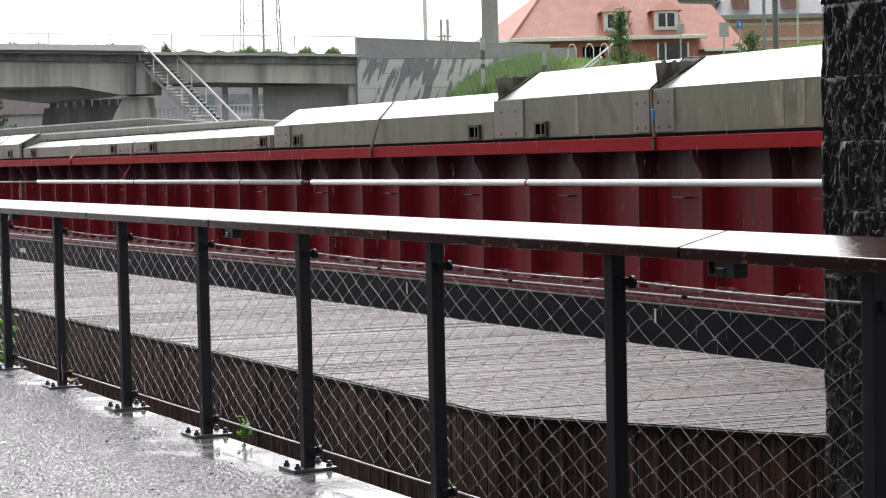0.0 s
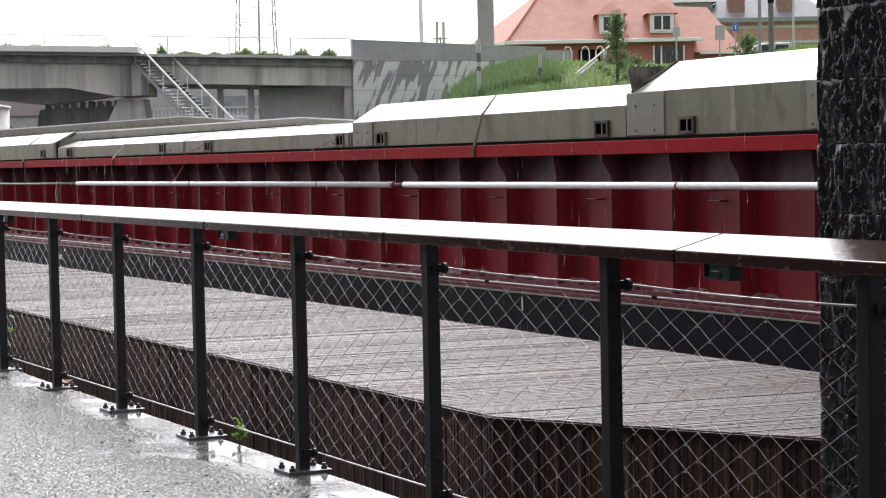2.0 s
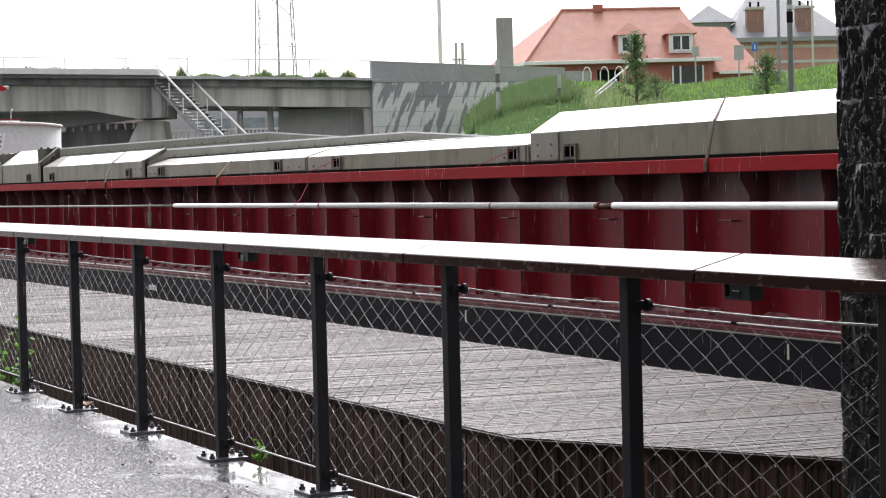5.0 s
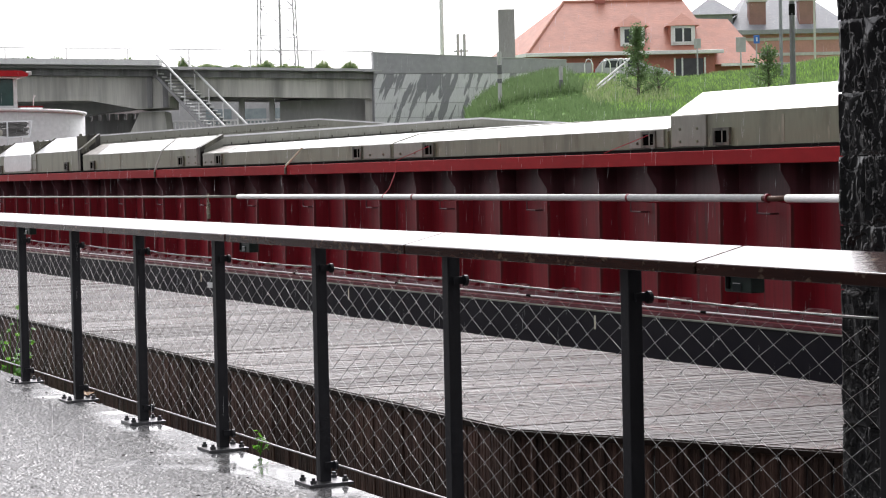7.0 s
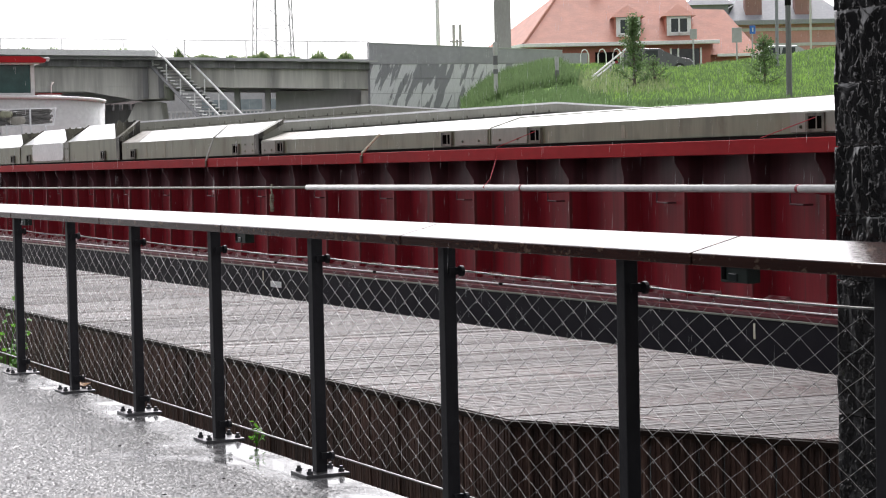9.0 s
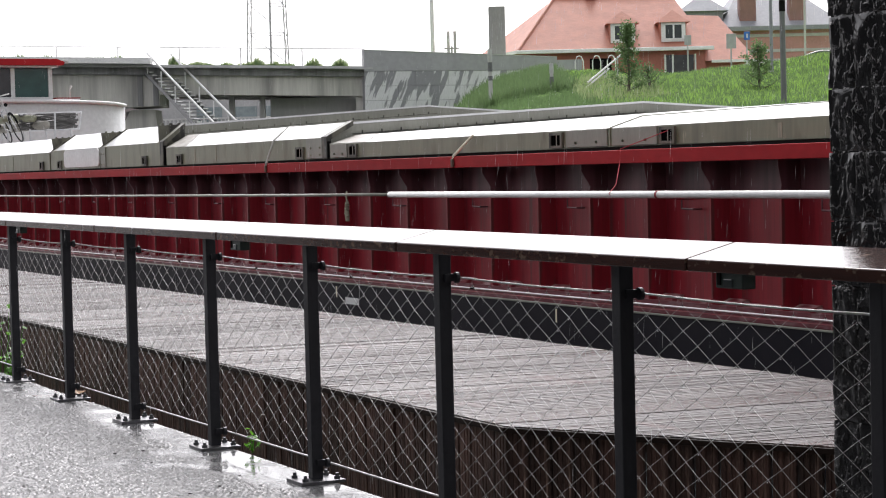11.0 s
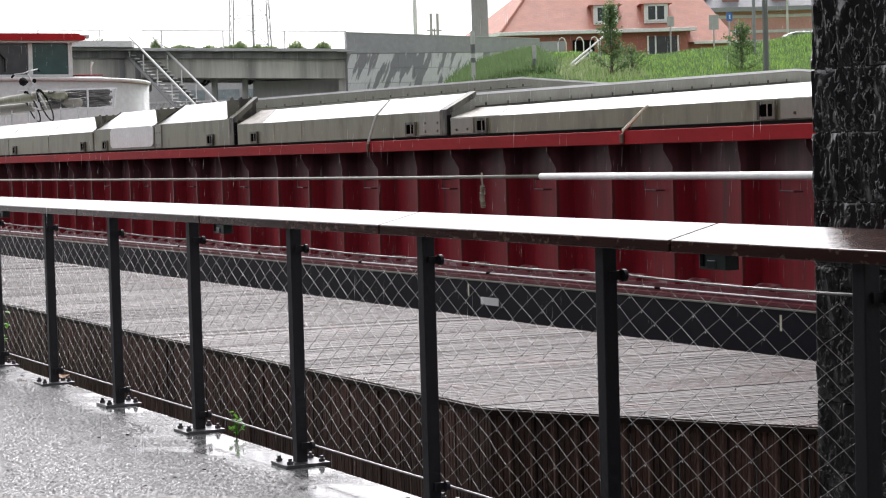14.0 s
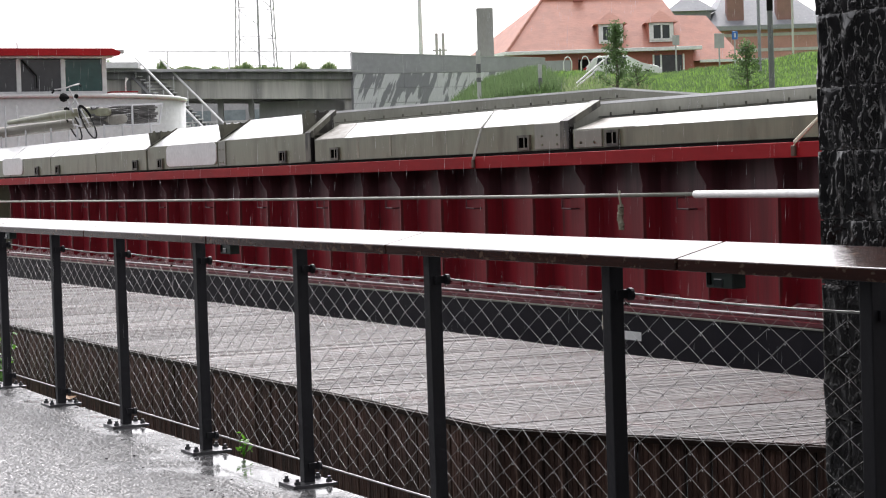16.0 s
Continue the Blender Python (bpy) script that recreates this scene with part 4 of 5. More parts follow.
# ---- the barge's stern: accommodation front and wheelhouse ----
def stern():
    X = -75.0
    pts = []
    for k in range(25):            # curved white front, bowed forward, sheered at its ends
        u = k / 24
        y = 12.4 + 7.0 * u
        pts.append((X - 0.9 * abs(2 * u - 1) ** 6, y, 3.9 - 0.12 * u ** 4))
    bm = bmesh.new()
    lo, hi, lip = [], [], []
    for x, y, z in pts:
        lo.append(bm.verts.new((x - 0.12, y, 0.0)))
        hi.append(bm.verts.new((x, y, z)))
        lip.append(bm.verts.new((x - 0.5, y, z)))
    for i in range(24):
        bm.faces.new((lo[i], lo[i + 1], hi[i + 1], hi[i]))
        bm.faces.new((hi[i], hi[i + 1], lip[i + 1], lip[i]))
    front = part("accommodation_front", bm, M["off_white"], barge, "curved off-white accommodation front", True)
    part("cap_rail", tube(bmesh.new(), [(x + 0.03, y, z + 0.01) for x, y, z in pts], 0.06, 8), M["off_white"], front, "", True)
    part("accommodation", boxed(((-84, 12.4, 0.0), (X - 1.1, 19.4, 3.7))), M["off_white"], barge)
    part("hull_stern_deck", boxed(((-84, 10.4, -0.02), (-66.2, 21.2, 0.03))), M["red"], barge)
    part("hold_bulkhead", boxed(((-66.3, 11.0, 0.0), (-66.1, 21.2, 2.0))), M["hatch"], barge)
    # wheelhouse
    x0 = X - 0.6
    wh = part("wheelhouse", boxed(((x0 - 3.4, 13.0, 3.68), (x0, 16.95, 3.98))), M["off_white"], barge, "white wheelhouse with a red roof")
    for y in (13.0, 14.35, 15.62, 16.82):
        part("window_post", boxed(((x0 - 0.12, y, 3.98), (x0, y + 0.13, 4.98)), bevel=0.01), M["off_white"], wh)
    for a, b, g in ((13.13, 14.35, "grey_glass"), (14.48, 15.62, "grey_glass"), (15.75, 16.82, "teal_glass")):
        part("window", boxed(((x0 - 0.07, a, 4.02), (x0 - 0.05, b, 4.95))), M[g], wh, "dark tinted window")
        part("window_sill", boxed(((x0 - 0.1, a, 3.98), (x0 + 0.02, b, 4.06))), M["off_white"], wh)
    part("side_wall", boxed(((x0 - 3.4, 16.84, 3.98), (x0 - 0.12, 16.94, 4.98))), M["teal_glass"], wh)
    part("rear_wall", boxed(((x0 - 3.4, 13.0, 3.98), (x0 - 3.3, 16.84, 4.98))), M["off_white"], wh)
    part("roof", prism([(12.6, 5.04), (12.6, 5.24), (17.0, 5.24), (17.25, 5.14), (17.2, 5.04)], x0 - 3.7, x0 + 0.45), M["red_band"], wh, "red painted roof")
    part("roof_soffit", boxed(((x0 - 3.6, 12.7, 4.98), (x0 + 0.3, 17.05, 5.036))), M["off_white"], wh)
    part("roof_lamp", boxed(((x0 + 0.1, 17.2, 5.1), (x0 + 0.3, 17.4, 5.22)), bevel=0.03), M["pole"], wh)
    part("wiper", tube(bmesh.new(), [(x0 + 0.04, 14.5, 4.95), (x0 + 0.06, 14.9, 4.5), (x0 + 0.06, 14.9, 4.15)], 0.025, 6), M["grime"], wh)
    part("aerial", tube(bmesh.new(), [(x0, 14.4, 5.2), (x0, 14.4, 5.42)], 0.02, 6), M["pole"], wh)
    part("locker", boxed(((x0 - 0.3, 16.97, 3.7), (x0 + 0.3, 17.75, 4.0)), bevel=0.03), M["white"], barge, "white locker with a red edge")
    part("locker_edge", boxed(((x0 - 0.31, 16.96, 4.003), (x0 + 0.31, 17.76, 4.03))), M["red_band"], barge)
    part("vent_pipe", tube(bmesh.new(), [(x0, 17.5, 4.0), (x0, 17.5, 4.3), (x0, 17.55, 4.42)], [0.02, 0.02, 0.05], 8), M["white"], barge)


stern()


# ---- things stowed on the after covers; they ride with the barge ----
def bicycle():
    b = rider("bicycle", "leaning bicycle with swept handlebars stowed on the hatch", "bicycle")
    lean = lambda y, z: (y - 0.42 * (z - 2.4), z)
    def q(x, y, z):
        yy, zz = lean(y, z)
        return (x, yy, zz)
    C = 12.3
    for x in (-62.0, -63.05):
        ring = [q(x + 0.33 * math.cos(k * math.tau / 20), C, 2.72 + 0.33 * math.sin(k * math.tau / 20)) for k in range(21)]
        wl = part("wheel", tube(bmesh.new(), ring, 0.017, 6, False), M["tyre"], b)
        sp = bmesh.new()
        for k in range(10):
            tube(sp, [q(x, C, 2.72), ring[2 * k]], 0.003, 3)
        part("spokes", sp, M["wire"], wl)
        g = [q(x + 0.36 * math.cos(k * math.tau / 20), C, 2.72 + 0.36 * math.sin(k * math.tau / 20)) for k in range(1, 10)]
        part("mudguard", tube(bmesh.new(), g, 0.025, 5), M["grime"], wl)
    for a, c in (((-62.0, C, 2.72), (-62.2, C, 3.25)), ((-62.2, C, 3.1), (-62.55, C, 2.66)), ((-62.2, C, 3.2), (-62.75, C, 3.1)), ((-62.75, C, 3.2), (-62.55, C, 2.66)), ((-62.55, C, 2.66), (-63.05, C, 2.72)), ((-62.75, C, 3.1), (-63.05, C, 2.72))):
        part("frame_tube", tube(bmesh.new(), [q(*a), q(*c)], 0.018, 6), M["pole"], b)
    part("stem", tube(bmesh.new(), [q(-62.2, C, 3.2), q(-62.26, C, 3.45)], 0.016, 6), M["wire"], b)
    bar = [q(-62.5, C - 0.33, 3.38), q(-62.38, C - 0.28, 3.44), q(-62.24, C - 0.1, 3.46), q(-62.24, C + 0.1, 3.52), q(-62.36, C + 0.3, 3.56), q(-62.5, C + 0.36, 3.52)]
    part("handlebar", tube(bmesh.new(), bar, 0.016, 6), M["wire"], b)
    for e in (bar[:2], bar[-2:]):
        part("grip", tube(bmesh.new(), e, 0.022, 6), M["grime"], b)
    part("saddle", tube(bmesh.new(), [q(-62.6, C, 3.28), q(-62.75, C, 3.3), q(-62.9, C, 3.3)], [0.03, 0.06, 0.1], 8), M["grime"], b)
    part("headlamp", tube(bmesh.new(), [q(-62.08, C, 3.28), q(-62.0, C, 3.28)], [0.03, 0.05], 8), M["grime"], b)
    part("rack", tube(bmesh.new(), [q(-62.9, C - 0.07, 3.1), q(-63.3, C - 0.07, 3.1), q(-63.3, C + 0.07, 3.1), q(-62.9, C + 0.07, 3.1)], 0.01, 5), M["wire"], b)


def stowed_gear():
    g = rider("boat_spar", "weathered grey spar lying on low trestles", "spar")
    part("spar", tube(bmesh.new(), [(-61.7, 12.85, 2.78), (-63.5, 12.2, 2.74), (-66.0, 11.35, 2.66)], [0.1, 0.12, 0.12], 8), M["plank_grey"], g, "", True)
    for k in range(5):
        u = k / 4
        x, y = -61.9 - 4.0 * u, 12.68 - 1.15 * u
        part("trestle", tube(bmesh.new(), [(x, y - 0.2, 2.3), (x, y - 0.2, 2.68)], 0.022, 6), M["pole"], g)
        part("trestle", tube(bmesh.new(), [(x, y + 0.2, 2.33), (x, y + 0.2, 2.68)], 0.022, 6), M["pole"], g)
    part("canvas_roll", tube(bmesh.new(), [(-65.3, 11.35, 2.86), (-63.6, 11.85, 2.92), (-62.4, 12.25, 2.96), (-61.9, 12.6, 2.94)], [0.05, 0.1, 0.12, 0.08], 10), M["hatch"], rider("rolled_canvas", "rolled olive canvas lying over the spar", "canvas"), "", True)
    # flat crate with folded tarpaulin inside a thin frame
    c = rider("tarpaulin_rack", "dark folded tarpaulin in a steel rack", "rack")
    for k in range(9):
        z, y0 = 2.68 + 0.043 * k, 12.3 + 0.03 * math.sin(k * 2.1)
        bm = tube(bmesh.new(), [(-62.15 + 0.05 * math.sin(k * 1.7 + m), y0 + 1.42 * m / 8, z + 0.012 * math.sin(m * 1.9 + k) + 0.006 * m) for m in range(9)], [0.03 + 0.008 * math.sin(k + m * 1.3) for m in range(9)], 7)
        part("tarpaulin_fold", bm, M["tarp"], c, "", True)
    for y, z in ((12.3, 3.04), (13.78, 3.09)):
        part("frame_bar", tube(bmesh.new(), [(-62.55, y, z), (-61.9, y, z)], 0.02, 6), M["pole"], c)
    part("frame_bar", tube(bmesh.new(), [(-61.9, 12.2, 3.06), (-61.9, 13.8, 3.1)], 0.02, 6), M["pole"], c)
    part("frame_bar", tube(bmesh.new(), [(-61.9, 12.5, 2.64), (-61.9, 13.72, 2.67)], 0.02, 6), M["pole"], c)
    part("frame_bar", tube(bmesh.new(), [(-61.9, 13.78, 3.1), (-61.9, 13.7, 2.66)], 0.02, 6), M["pole"], c)
    for y in (13.1, 13.5):
        part("leg", tube(bmesh.new(), [(-61.88, y, 2.38), (-61.88, y, 3.08 if y < 13.3 else 2.66)], 0.024, 6), M["pole"], c)
    for y in (11.35, 11.62):
        part("stanchion", tube(bmesh.new(), [(-65.6, y, 2.3), (-65.6, y, 3.25)], 0.02, 6), M["pole"], barge)
    part("hoop", tube(bmesh.new(), [(-65.4, 11.4, 2.85), (-65.0, 11.45, 2.9), (-64.6, 12.0, 2.95), (-64.9, 12.1, 3.0), (-65.3, 11.6, 3.0)], 0.016, 6), M["white"], barge)


bicycle()
stowed_gear()


# ---- across the canal: bridge, wall, houses ----
def slab(name, r0, r1, d0, d1, z0, z1, mat, parent, label="", bevel=0.0):
    o = part(name, boxed(((r0, d0, z0), (r1, d1, z1)), bevel=bevel), mat, parent, label)
    return o


# a turned frame: local x runs along SIDE, local y along AHEAD
FAR_TURN = Matrix(((SIDE.x, AHEAD.x, 0, 0), (SIDE.y, AHEAD.y, 0, 0), (0, 0, 1, 0), (0, 0, 0, 1)))


def bank_thing(name, label, category, r=0.0, d=0.0, z=0.0, group="", kind=""):
    e = thing(name, label, category, group=group, kind=kind)
    e.matrix_basis = FAR_TURN @ Matrix.Translation((r, d, z))
    return e


def smooth(u):
    u = max(0.0, min(1.0, u))
    return u * u * (3 - 2 * u)


CREST = ((5, 0.0), (11.5, -0.42), (14, -0.2), (21, 0.5), (40, 0.5))
PROFILE = ((36, 1.35), (60, 2.6), (80, 4.4), (97, 6.3), (101, 6.45), (104.5, 6.5))


def bank_z(r, d):
    if d >= (105.4 if r > 7.6 else 109.4):
        return (6.1 if d < 109.45 else 5.6) if r > 7.6 else 6.5
    d = min(d, 104.4)
    z = PROFILE[0][1]
    for (d0, z0), (d1, z1) in zip(PROFILE, PROFILE[1:]):
        if d0 <= d <= d1:
            z = z0 + (z1 - z0) * (d - d0) / (d1 - d0)
    crest = CREST[-1][1]                  # the crest dips in the middle and climbs to the side
    for (r0, c0), (r1, c1) in zip(CREST, CREST[1:]):
        if r0 <= r <= r1:
            crest = c0 + (c1 - c0) * smooth((r - r0) / (r1 - r0))
    z += (crest if r > 5 else 0.0) * smooth((d - 84) / 14)
    ramp = max(0.0, 1 - 0.42 * math.exp(-(r - 0.6) / 2.0))
    return 1.3 + (z - 1.3) * ramp + 0.12 * noise.noise(Vector((r * 0.5, d * 0.4, 0)))


def grass_bank():
    e = bank_thing("grass_bank", "green grassy embankment above the canal", "bank", kind="structure")
    bm = bmesh.new()
    rs = [-4.3 + 0.8 * k for k in range(36)] + [26 + 6 * k for k in range(12)]
    ds = [36 + 2.0 * k for k in range(35)] + [105, 106.5, 108, 109.3, 109.5, 112, 130, 180, 300]
    grid = [[bm.verts.new((r, d, bank_z(r, d))) for r in rs] for d in ds]
    for a, b in zip(grid, grid[1:]):
        for k in range(len(rs) - 1):
            bm.faces.new((a[k], a[k + 1], b[k + 1], b[k]))
    part("turf", bm, M["grass"], e, smooth=True)
    slab("road", 7.6, 80, 106.8, 109.4, 6.08, 6.15, M["asphalt"], e)
    slab("road", 7.6, 80, 109.5, 111.6, 5.58, 5.65, M["asphalt"], e)
    rng = random.Random(4)
    def tufts(n, r0, r1, d0, d1, h, mat, name):
        vs, fs = [], []
        for _ in range(n):
            r, d = rng.uniform(r0, r1), rng.uniform(d0, d1)
            z = bank_z(r, d) - 0.02
            for _k in range(4):
                a, hh, w = rng.uniform(0, math.tau), h * rng.uniform(0.4, 1.2), 0.022 + 0.04 * h
                x, y = r + rng.uniform(-0.15, 0.15), d + rng.uniform(-0.2, 0.2)
                o = len(vs)
                dx, dy = math.cos(a) * w, math.sin(a) * w
                vs += [(x - dx, y - dy, z), (x + dx, y + dy, z), (x + dx * 0.5 + rng.uniform(-1, 1) * hh * 0.4, y + rng.uniform(-1, 1) * hh * 0.4, z + hh)]
                fs.append((o, o + 1, o + 2))
        me = bpy.data.meshes.new(name)
        me.from_pydata(vs, [], fs)
        me.materials.append(mat)
        o = new(name, me)
        o.parent = e
        tagged(o, kind="stuff")
    tufts(14000, 1.0, 22, 62, 102, 0.28, M["leaf"], "grass_blades")
    tufts(15000, 6.0, 24, 70, 102, 0.22, M["lawn"], "lawn_blades")
    tufts(3000, 0.6, 5.6, 84, 103, 0.6, M["leaf"], "wild_herbs")
    tufts(450, 5.5, 9.0, 76, 90, 0.4, M["pale_plant"], "pale_weeds")


grass_bank()


def bridge():
    b = bank_thing("concrete_bridge", "stained concrete road bridge with planted parapet", "bridge")
    zt = lambda r: 7.17 - 0.0317 * (r + 4.46)
    def run(name, r0, r1, lo, hi, d0, d1, mat, label=""):
        bm = prism([(r0, zt(r0) + lo), (r1, zt(r1) + lo), (r1, zt(r1) + hi), (r0, zt(r0) + hi)], d0, d1, 1)
        return part(name, bm, mat, b, label)
    run("deck_edge", -60, -4.46, -0.12, 0.02, 104.4, 107.6, M["concrete_pale"])
    run("deck_slab", -60, -4.46, -0.5, -0.12, 105.1, 107.6, M["stained_edge"], "dark stained deck edge")
    run("carriageway", -60, -4.46, -0.5, -0.34, 107.6, 116, M["asphalt"], "wet asphalt carriageway")
    run("girder", -60, -4.46, -1.55, -0.5, 105.5, 106.3, M["concrete"])
    # inner girders get darker concrete for the shade beneath the deck
    run("girder", -60, -4.46, -1.5, -0.5, 109.5, 110.3, M["concrete_dark"])
    run("girder", -60, -4.46, -1.5, -0.5, 113.5, 114.3, M["concrete_dark"])
    run("walkway_edge", -60, -15.9, 0.026, 0.34, 103.6, 104.6, M["white"], "pale walkway edge beam")
    part("haunch", prism([(-60, zt(-60) - 1.552), (-15.7, zt(-15.7) - 1.552), (-15.7, 5.35), (-17.4, 5.3), (-20.1, 5.83), (-24.0, 5.86), (-60, 7.0)], 105.52, 109, 1), M["concrete"], b, "stained haunch above the pier")
    for r in (-16.75, -15.9):
        part("pilaster", boxed(((r - 0.14, 105.35, 5.37), (r + 0.14, 105.498, zt(r) - 0.52))), M["stained_edge"], b)
    part("pier", prism([(-19.6, 1.0), (-15.6, 1.0), (-16.15, 5.2), (-17.5, 5.2)], 106.5, 109.0, 1), M["concrete"], b)
    # inner haunch, pier wall and bearings have the shade in their colour
    part("inner_haunch", prism([(-60, 6.9), (-60, 6.2), (-25.5, 5.47), (-23.2, 5.16), (-22.0, 5.1), (-18.0, 5.52), (-18.0, 6.9)], 109.4, 111.5, 1), M["concrete_dark"], b, "haunch of the inner girder, in darker concrete for its shade")
    part("pier_wall", prism([(-23.6, 1.0), (-18.3, 1.0), (-18.6, 4.95), (-22.9, 4.85)], 111.6, 113, 1), M["stained_edge"], b, "pier wall coloured dark for the shade under the bridge")
    for k in range(9):
        part("bearing", boxed(((-22.6 + 0.5 * k, 111.7, 4.86), (-22.3 + 0.5 * k, 112.6, 5.3))), M["stained_edge"], b)
    part("abutment", boxed(((-9.9, 108.2, 1.0), (-4.5, 116, 5.7))), M["concrete_dark"], b)
    part("abutment_cheek", boxed(((-5.0, 105.9, 1.0), (-4.47, 108.2, 5.62))), M["concrete"], b)
    for r in (-10.3, -12.0):
        part("column", boxed(((r - 0.15, 107.5, 1.0), (r + 0.15, 107.9, 5.9))), M["concrete_dark"], b)
    for r0, r1 in ((-60, -17.6), (-15.6, -4.46)):
        for dz in (1.0, 0.55):
            part("rail", tube(bmesh.new(), [(r0, 105.2, zt(r0) + dz), (r1, 105.2, zt(r1) + dz)], 0.035 if dz > 0.9 else 0.008, 5), M["white"], b)
    for k in range(14):
        r = -4.48 - 3.35 * k
        if not -17.6 < r < -15.6:
            part("rail_post", tube(bmesh.new(), [(r, 105.2, zt(r)), (r, 105.2, zt(r) + 1.0)], 0.045, 6), M["white"], b)
            part("rail_foot", boxed(((r - 0.5, 104.35, zt(r) - 0.14), (r + 0.5, 104.5, zt(r) - 0.06))), M["concrete_pale"], b)
    # planting behind the rail
    rng = random.Random(9)
    for a, c, n, leafmat in ((-15.2, -5.4, 1300, "leaf"), (-15.2, -5.4, 1300, "pale_plant"), (-24.5, -17.8, 600, "leaf"), (-24.5, -17.8, 120, "pale_plant")):
        vs, fs = [], []
        for _ in range(n):
            r = rng.uniform(a, c)
            hump = 0.12 + 0.95 * max(0, noise.noise(Vector((r * 1.3, 5.1, 0))) + 0.25)
            x, y, h = r, 106.2 + rng.uniform(-0.5, 0.5), hump * rng.uniform(0.2, 0.75) * (1.0 if a > -16 else 0.8)
            z = zt(r) + 0.02 + (0.25 if a < -16 else 0)
            o = len(vs)
            w = 0.03
            vs += [(x - w, y, z + h * 0.4), (x + w, y + 0.03, z + h * 0.4), (x + rng.uniform(-0.15, 0.15), y, z + h), (x, y, z)]
            fs += [(o, o + 1, o + 2), (o, o + 1, o + 3)]
        me = bpy.data.meshes.new("parapet_planting")
        me.from_pydata(vs, [], fs)
        me.materials.append(M[leafmat])
        o = new("parapet_planting", me)
        o.parent = b
        tagged(o, "low green planting along the parapet", kind="stuff")


bridge()


def bridge_stair():
    s = bank_thing("outdoor_stair", "steel stair with white handrails down from the bridge", "stair")
    top, run = Vector((-16.5, 105.2, 7.35)), Vector((6.14, -7.17, -5.95))
    across = Vector((1.13, 1.21, 0))
    n = 31
    for side in (0, 1):
        o = top + across * side
        bm = tube(bmesh.new(), [o + Vector((0, 0, -0.12)), o + run + Vector((0, 0, -0.12))], 0.1, 4)
        part("stringer", bm, M["stained_edge"], s)
        lift = Vector((0.25, -0.25, 0.85))
        part("handrail", tube(bmesh.new(), [o + lift, o + run + lift], 0.06, 8), M["white"], s, "white handrail")
        for k in range(7):
            q = o + run * ((k + 0.3) / 7)
            part("baluster", tube(bmesh.new(), [q, q + Vector((0, 0, 0.9))], 0.035, 6), M["white"], s)
    for k in range(n):
        q = top + run * (k / n)
        bm = bmesh.new()
        w = run.to_2d().normalized() * 0.26
        c = [q, q + across, q + across + Vector((w.x, w.y, 0)), q + Vector((w.x, w.y, 0))]
        lo = [bm.verts.new(v - Vector((0, 0, 0.04))) for v in c]
        hi = [bm.verts.new(v) for v in c]
        bm.faces.new(lo)
        bm.faces.new(hi)
        for i in range(4):
            bm.faces.new((lo[i], lo[(i + 1) % 4], hi[(i + 1) % 4], hi[i]))
        t = part("tread", bm, M["stained_edge"], s)
        part("tread_edge", tube(bmesh.new(), [c[0] + Vector((w.x, w.y, 0.02)), c[0] + (c[1] - c[0]) * 0.2 + Vector((w.x, w.y, 0.02))], 0.03, 4), M["white"], t)
        part("tread_edge", tube(bmesh.new(), [c[1] + Vector((w.x, w.y, 0.02)), c[1] + (c[0] - c[1]) * 0.2 + Vector((w.x, w.y, 0.02))], 0.03, 4), M["white"], t)


bridge_stair()


def retaining_wall():
    w = bank_thing("retaining_wall", "grey slab retaining wall streaked dark by water", "wall", -4.44, 105, 0)
    ang = math.atan2(3.4, 10.75)
    turn = Matrix.Rotation(ang, 4, "Z")
    L = 11.2
    def put(name, bm, mat, label=""):
        o = part(name, bm, mat, w, label)
        o.matrix_basis = turn
        return o
    put("wall_core", prism([(0, 0), (L, 0), (L, 7.64), (0, 8.08)], 0.05, 0.5, 1), M["slate"])
    put("coping", prism([(-0.02, 6.95), (L, 6.95), (L, 7.64), (-0.02, 8.08)], 0.0, 0.049, 1), M["slate"], "dark wet upper band")
    put("coping_cap", prism([(-0.02, 8.083), (L, 7.643), (L, 7.69), (-0.02, 8.13)], -0.03, 0.5, 1), M["concrete_pale"])
    rng = random.Random(3)
    for row in range(5):
        z = 6.94 - 0.8 * row
        x = 0.0 if row % 2 else -0.9
        while x < L:
            a, b = max(0, x + 0.01), min(L, x + 1.89)
            if b - a > 0.1:
                put("slab", boxed(((a, 0.012 + rng.uniform(0, 0.02), z - 0.785), (b, 0.049, z - 0.01))), M["streaked"])
            x += 1.9
    part("end_block", boxed(((10.6, 3.45, 0), (12.1, 5.0, 7.5))), M["slate"], w)


retaining_wall()


def window(parent, r, z, w, h, d, panes=2):
    f = part("window", boxed(((r - w / 2, d - 0.06, z - h / 2), (r + w / 2, d, z - h / 2 + 0.1)), ((r - w / 2, d - 0.06, z + h / 2 - 0.1), (r + w / 2, d, z + h / 2)),
                            ((r - w / 2, d - 0.06, z - h / 2), (r - w / 2 + 0.12, d, z + h / 2)), ((r + w / 2 - 0.12, d - 0.06, z - h / 2), (r + w / 2, d, z + h / 2)),
                            *[((r - w / 2 + w * k / panes - 0.05, d - 0.06, z - h / 2), (r - w / 2 + w * k / panes + 0.05, d, z + h / 2)) for k in range(1, panes)]), M["white"], parent, "white framed window")
    part("pane", boxed(((r - w / 2 + 0.1, d - 0.03, z - h / 2 + 0.08), (r + w / 2 - 0.1, d - 0.015, z + h / 2 - 0.08))), M["glass"], f)
    return f


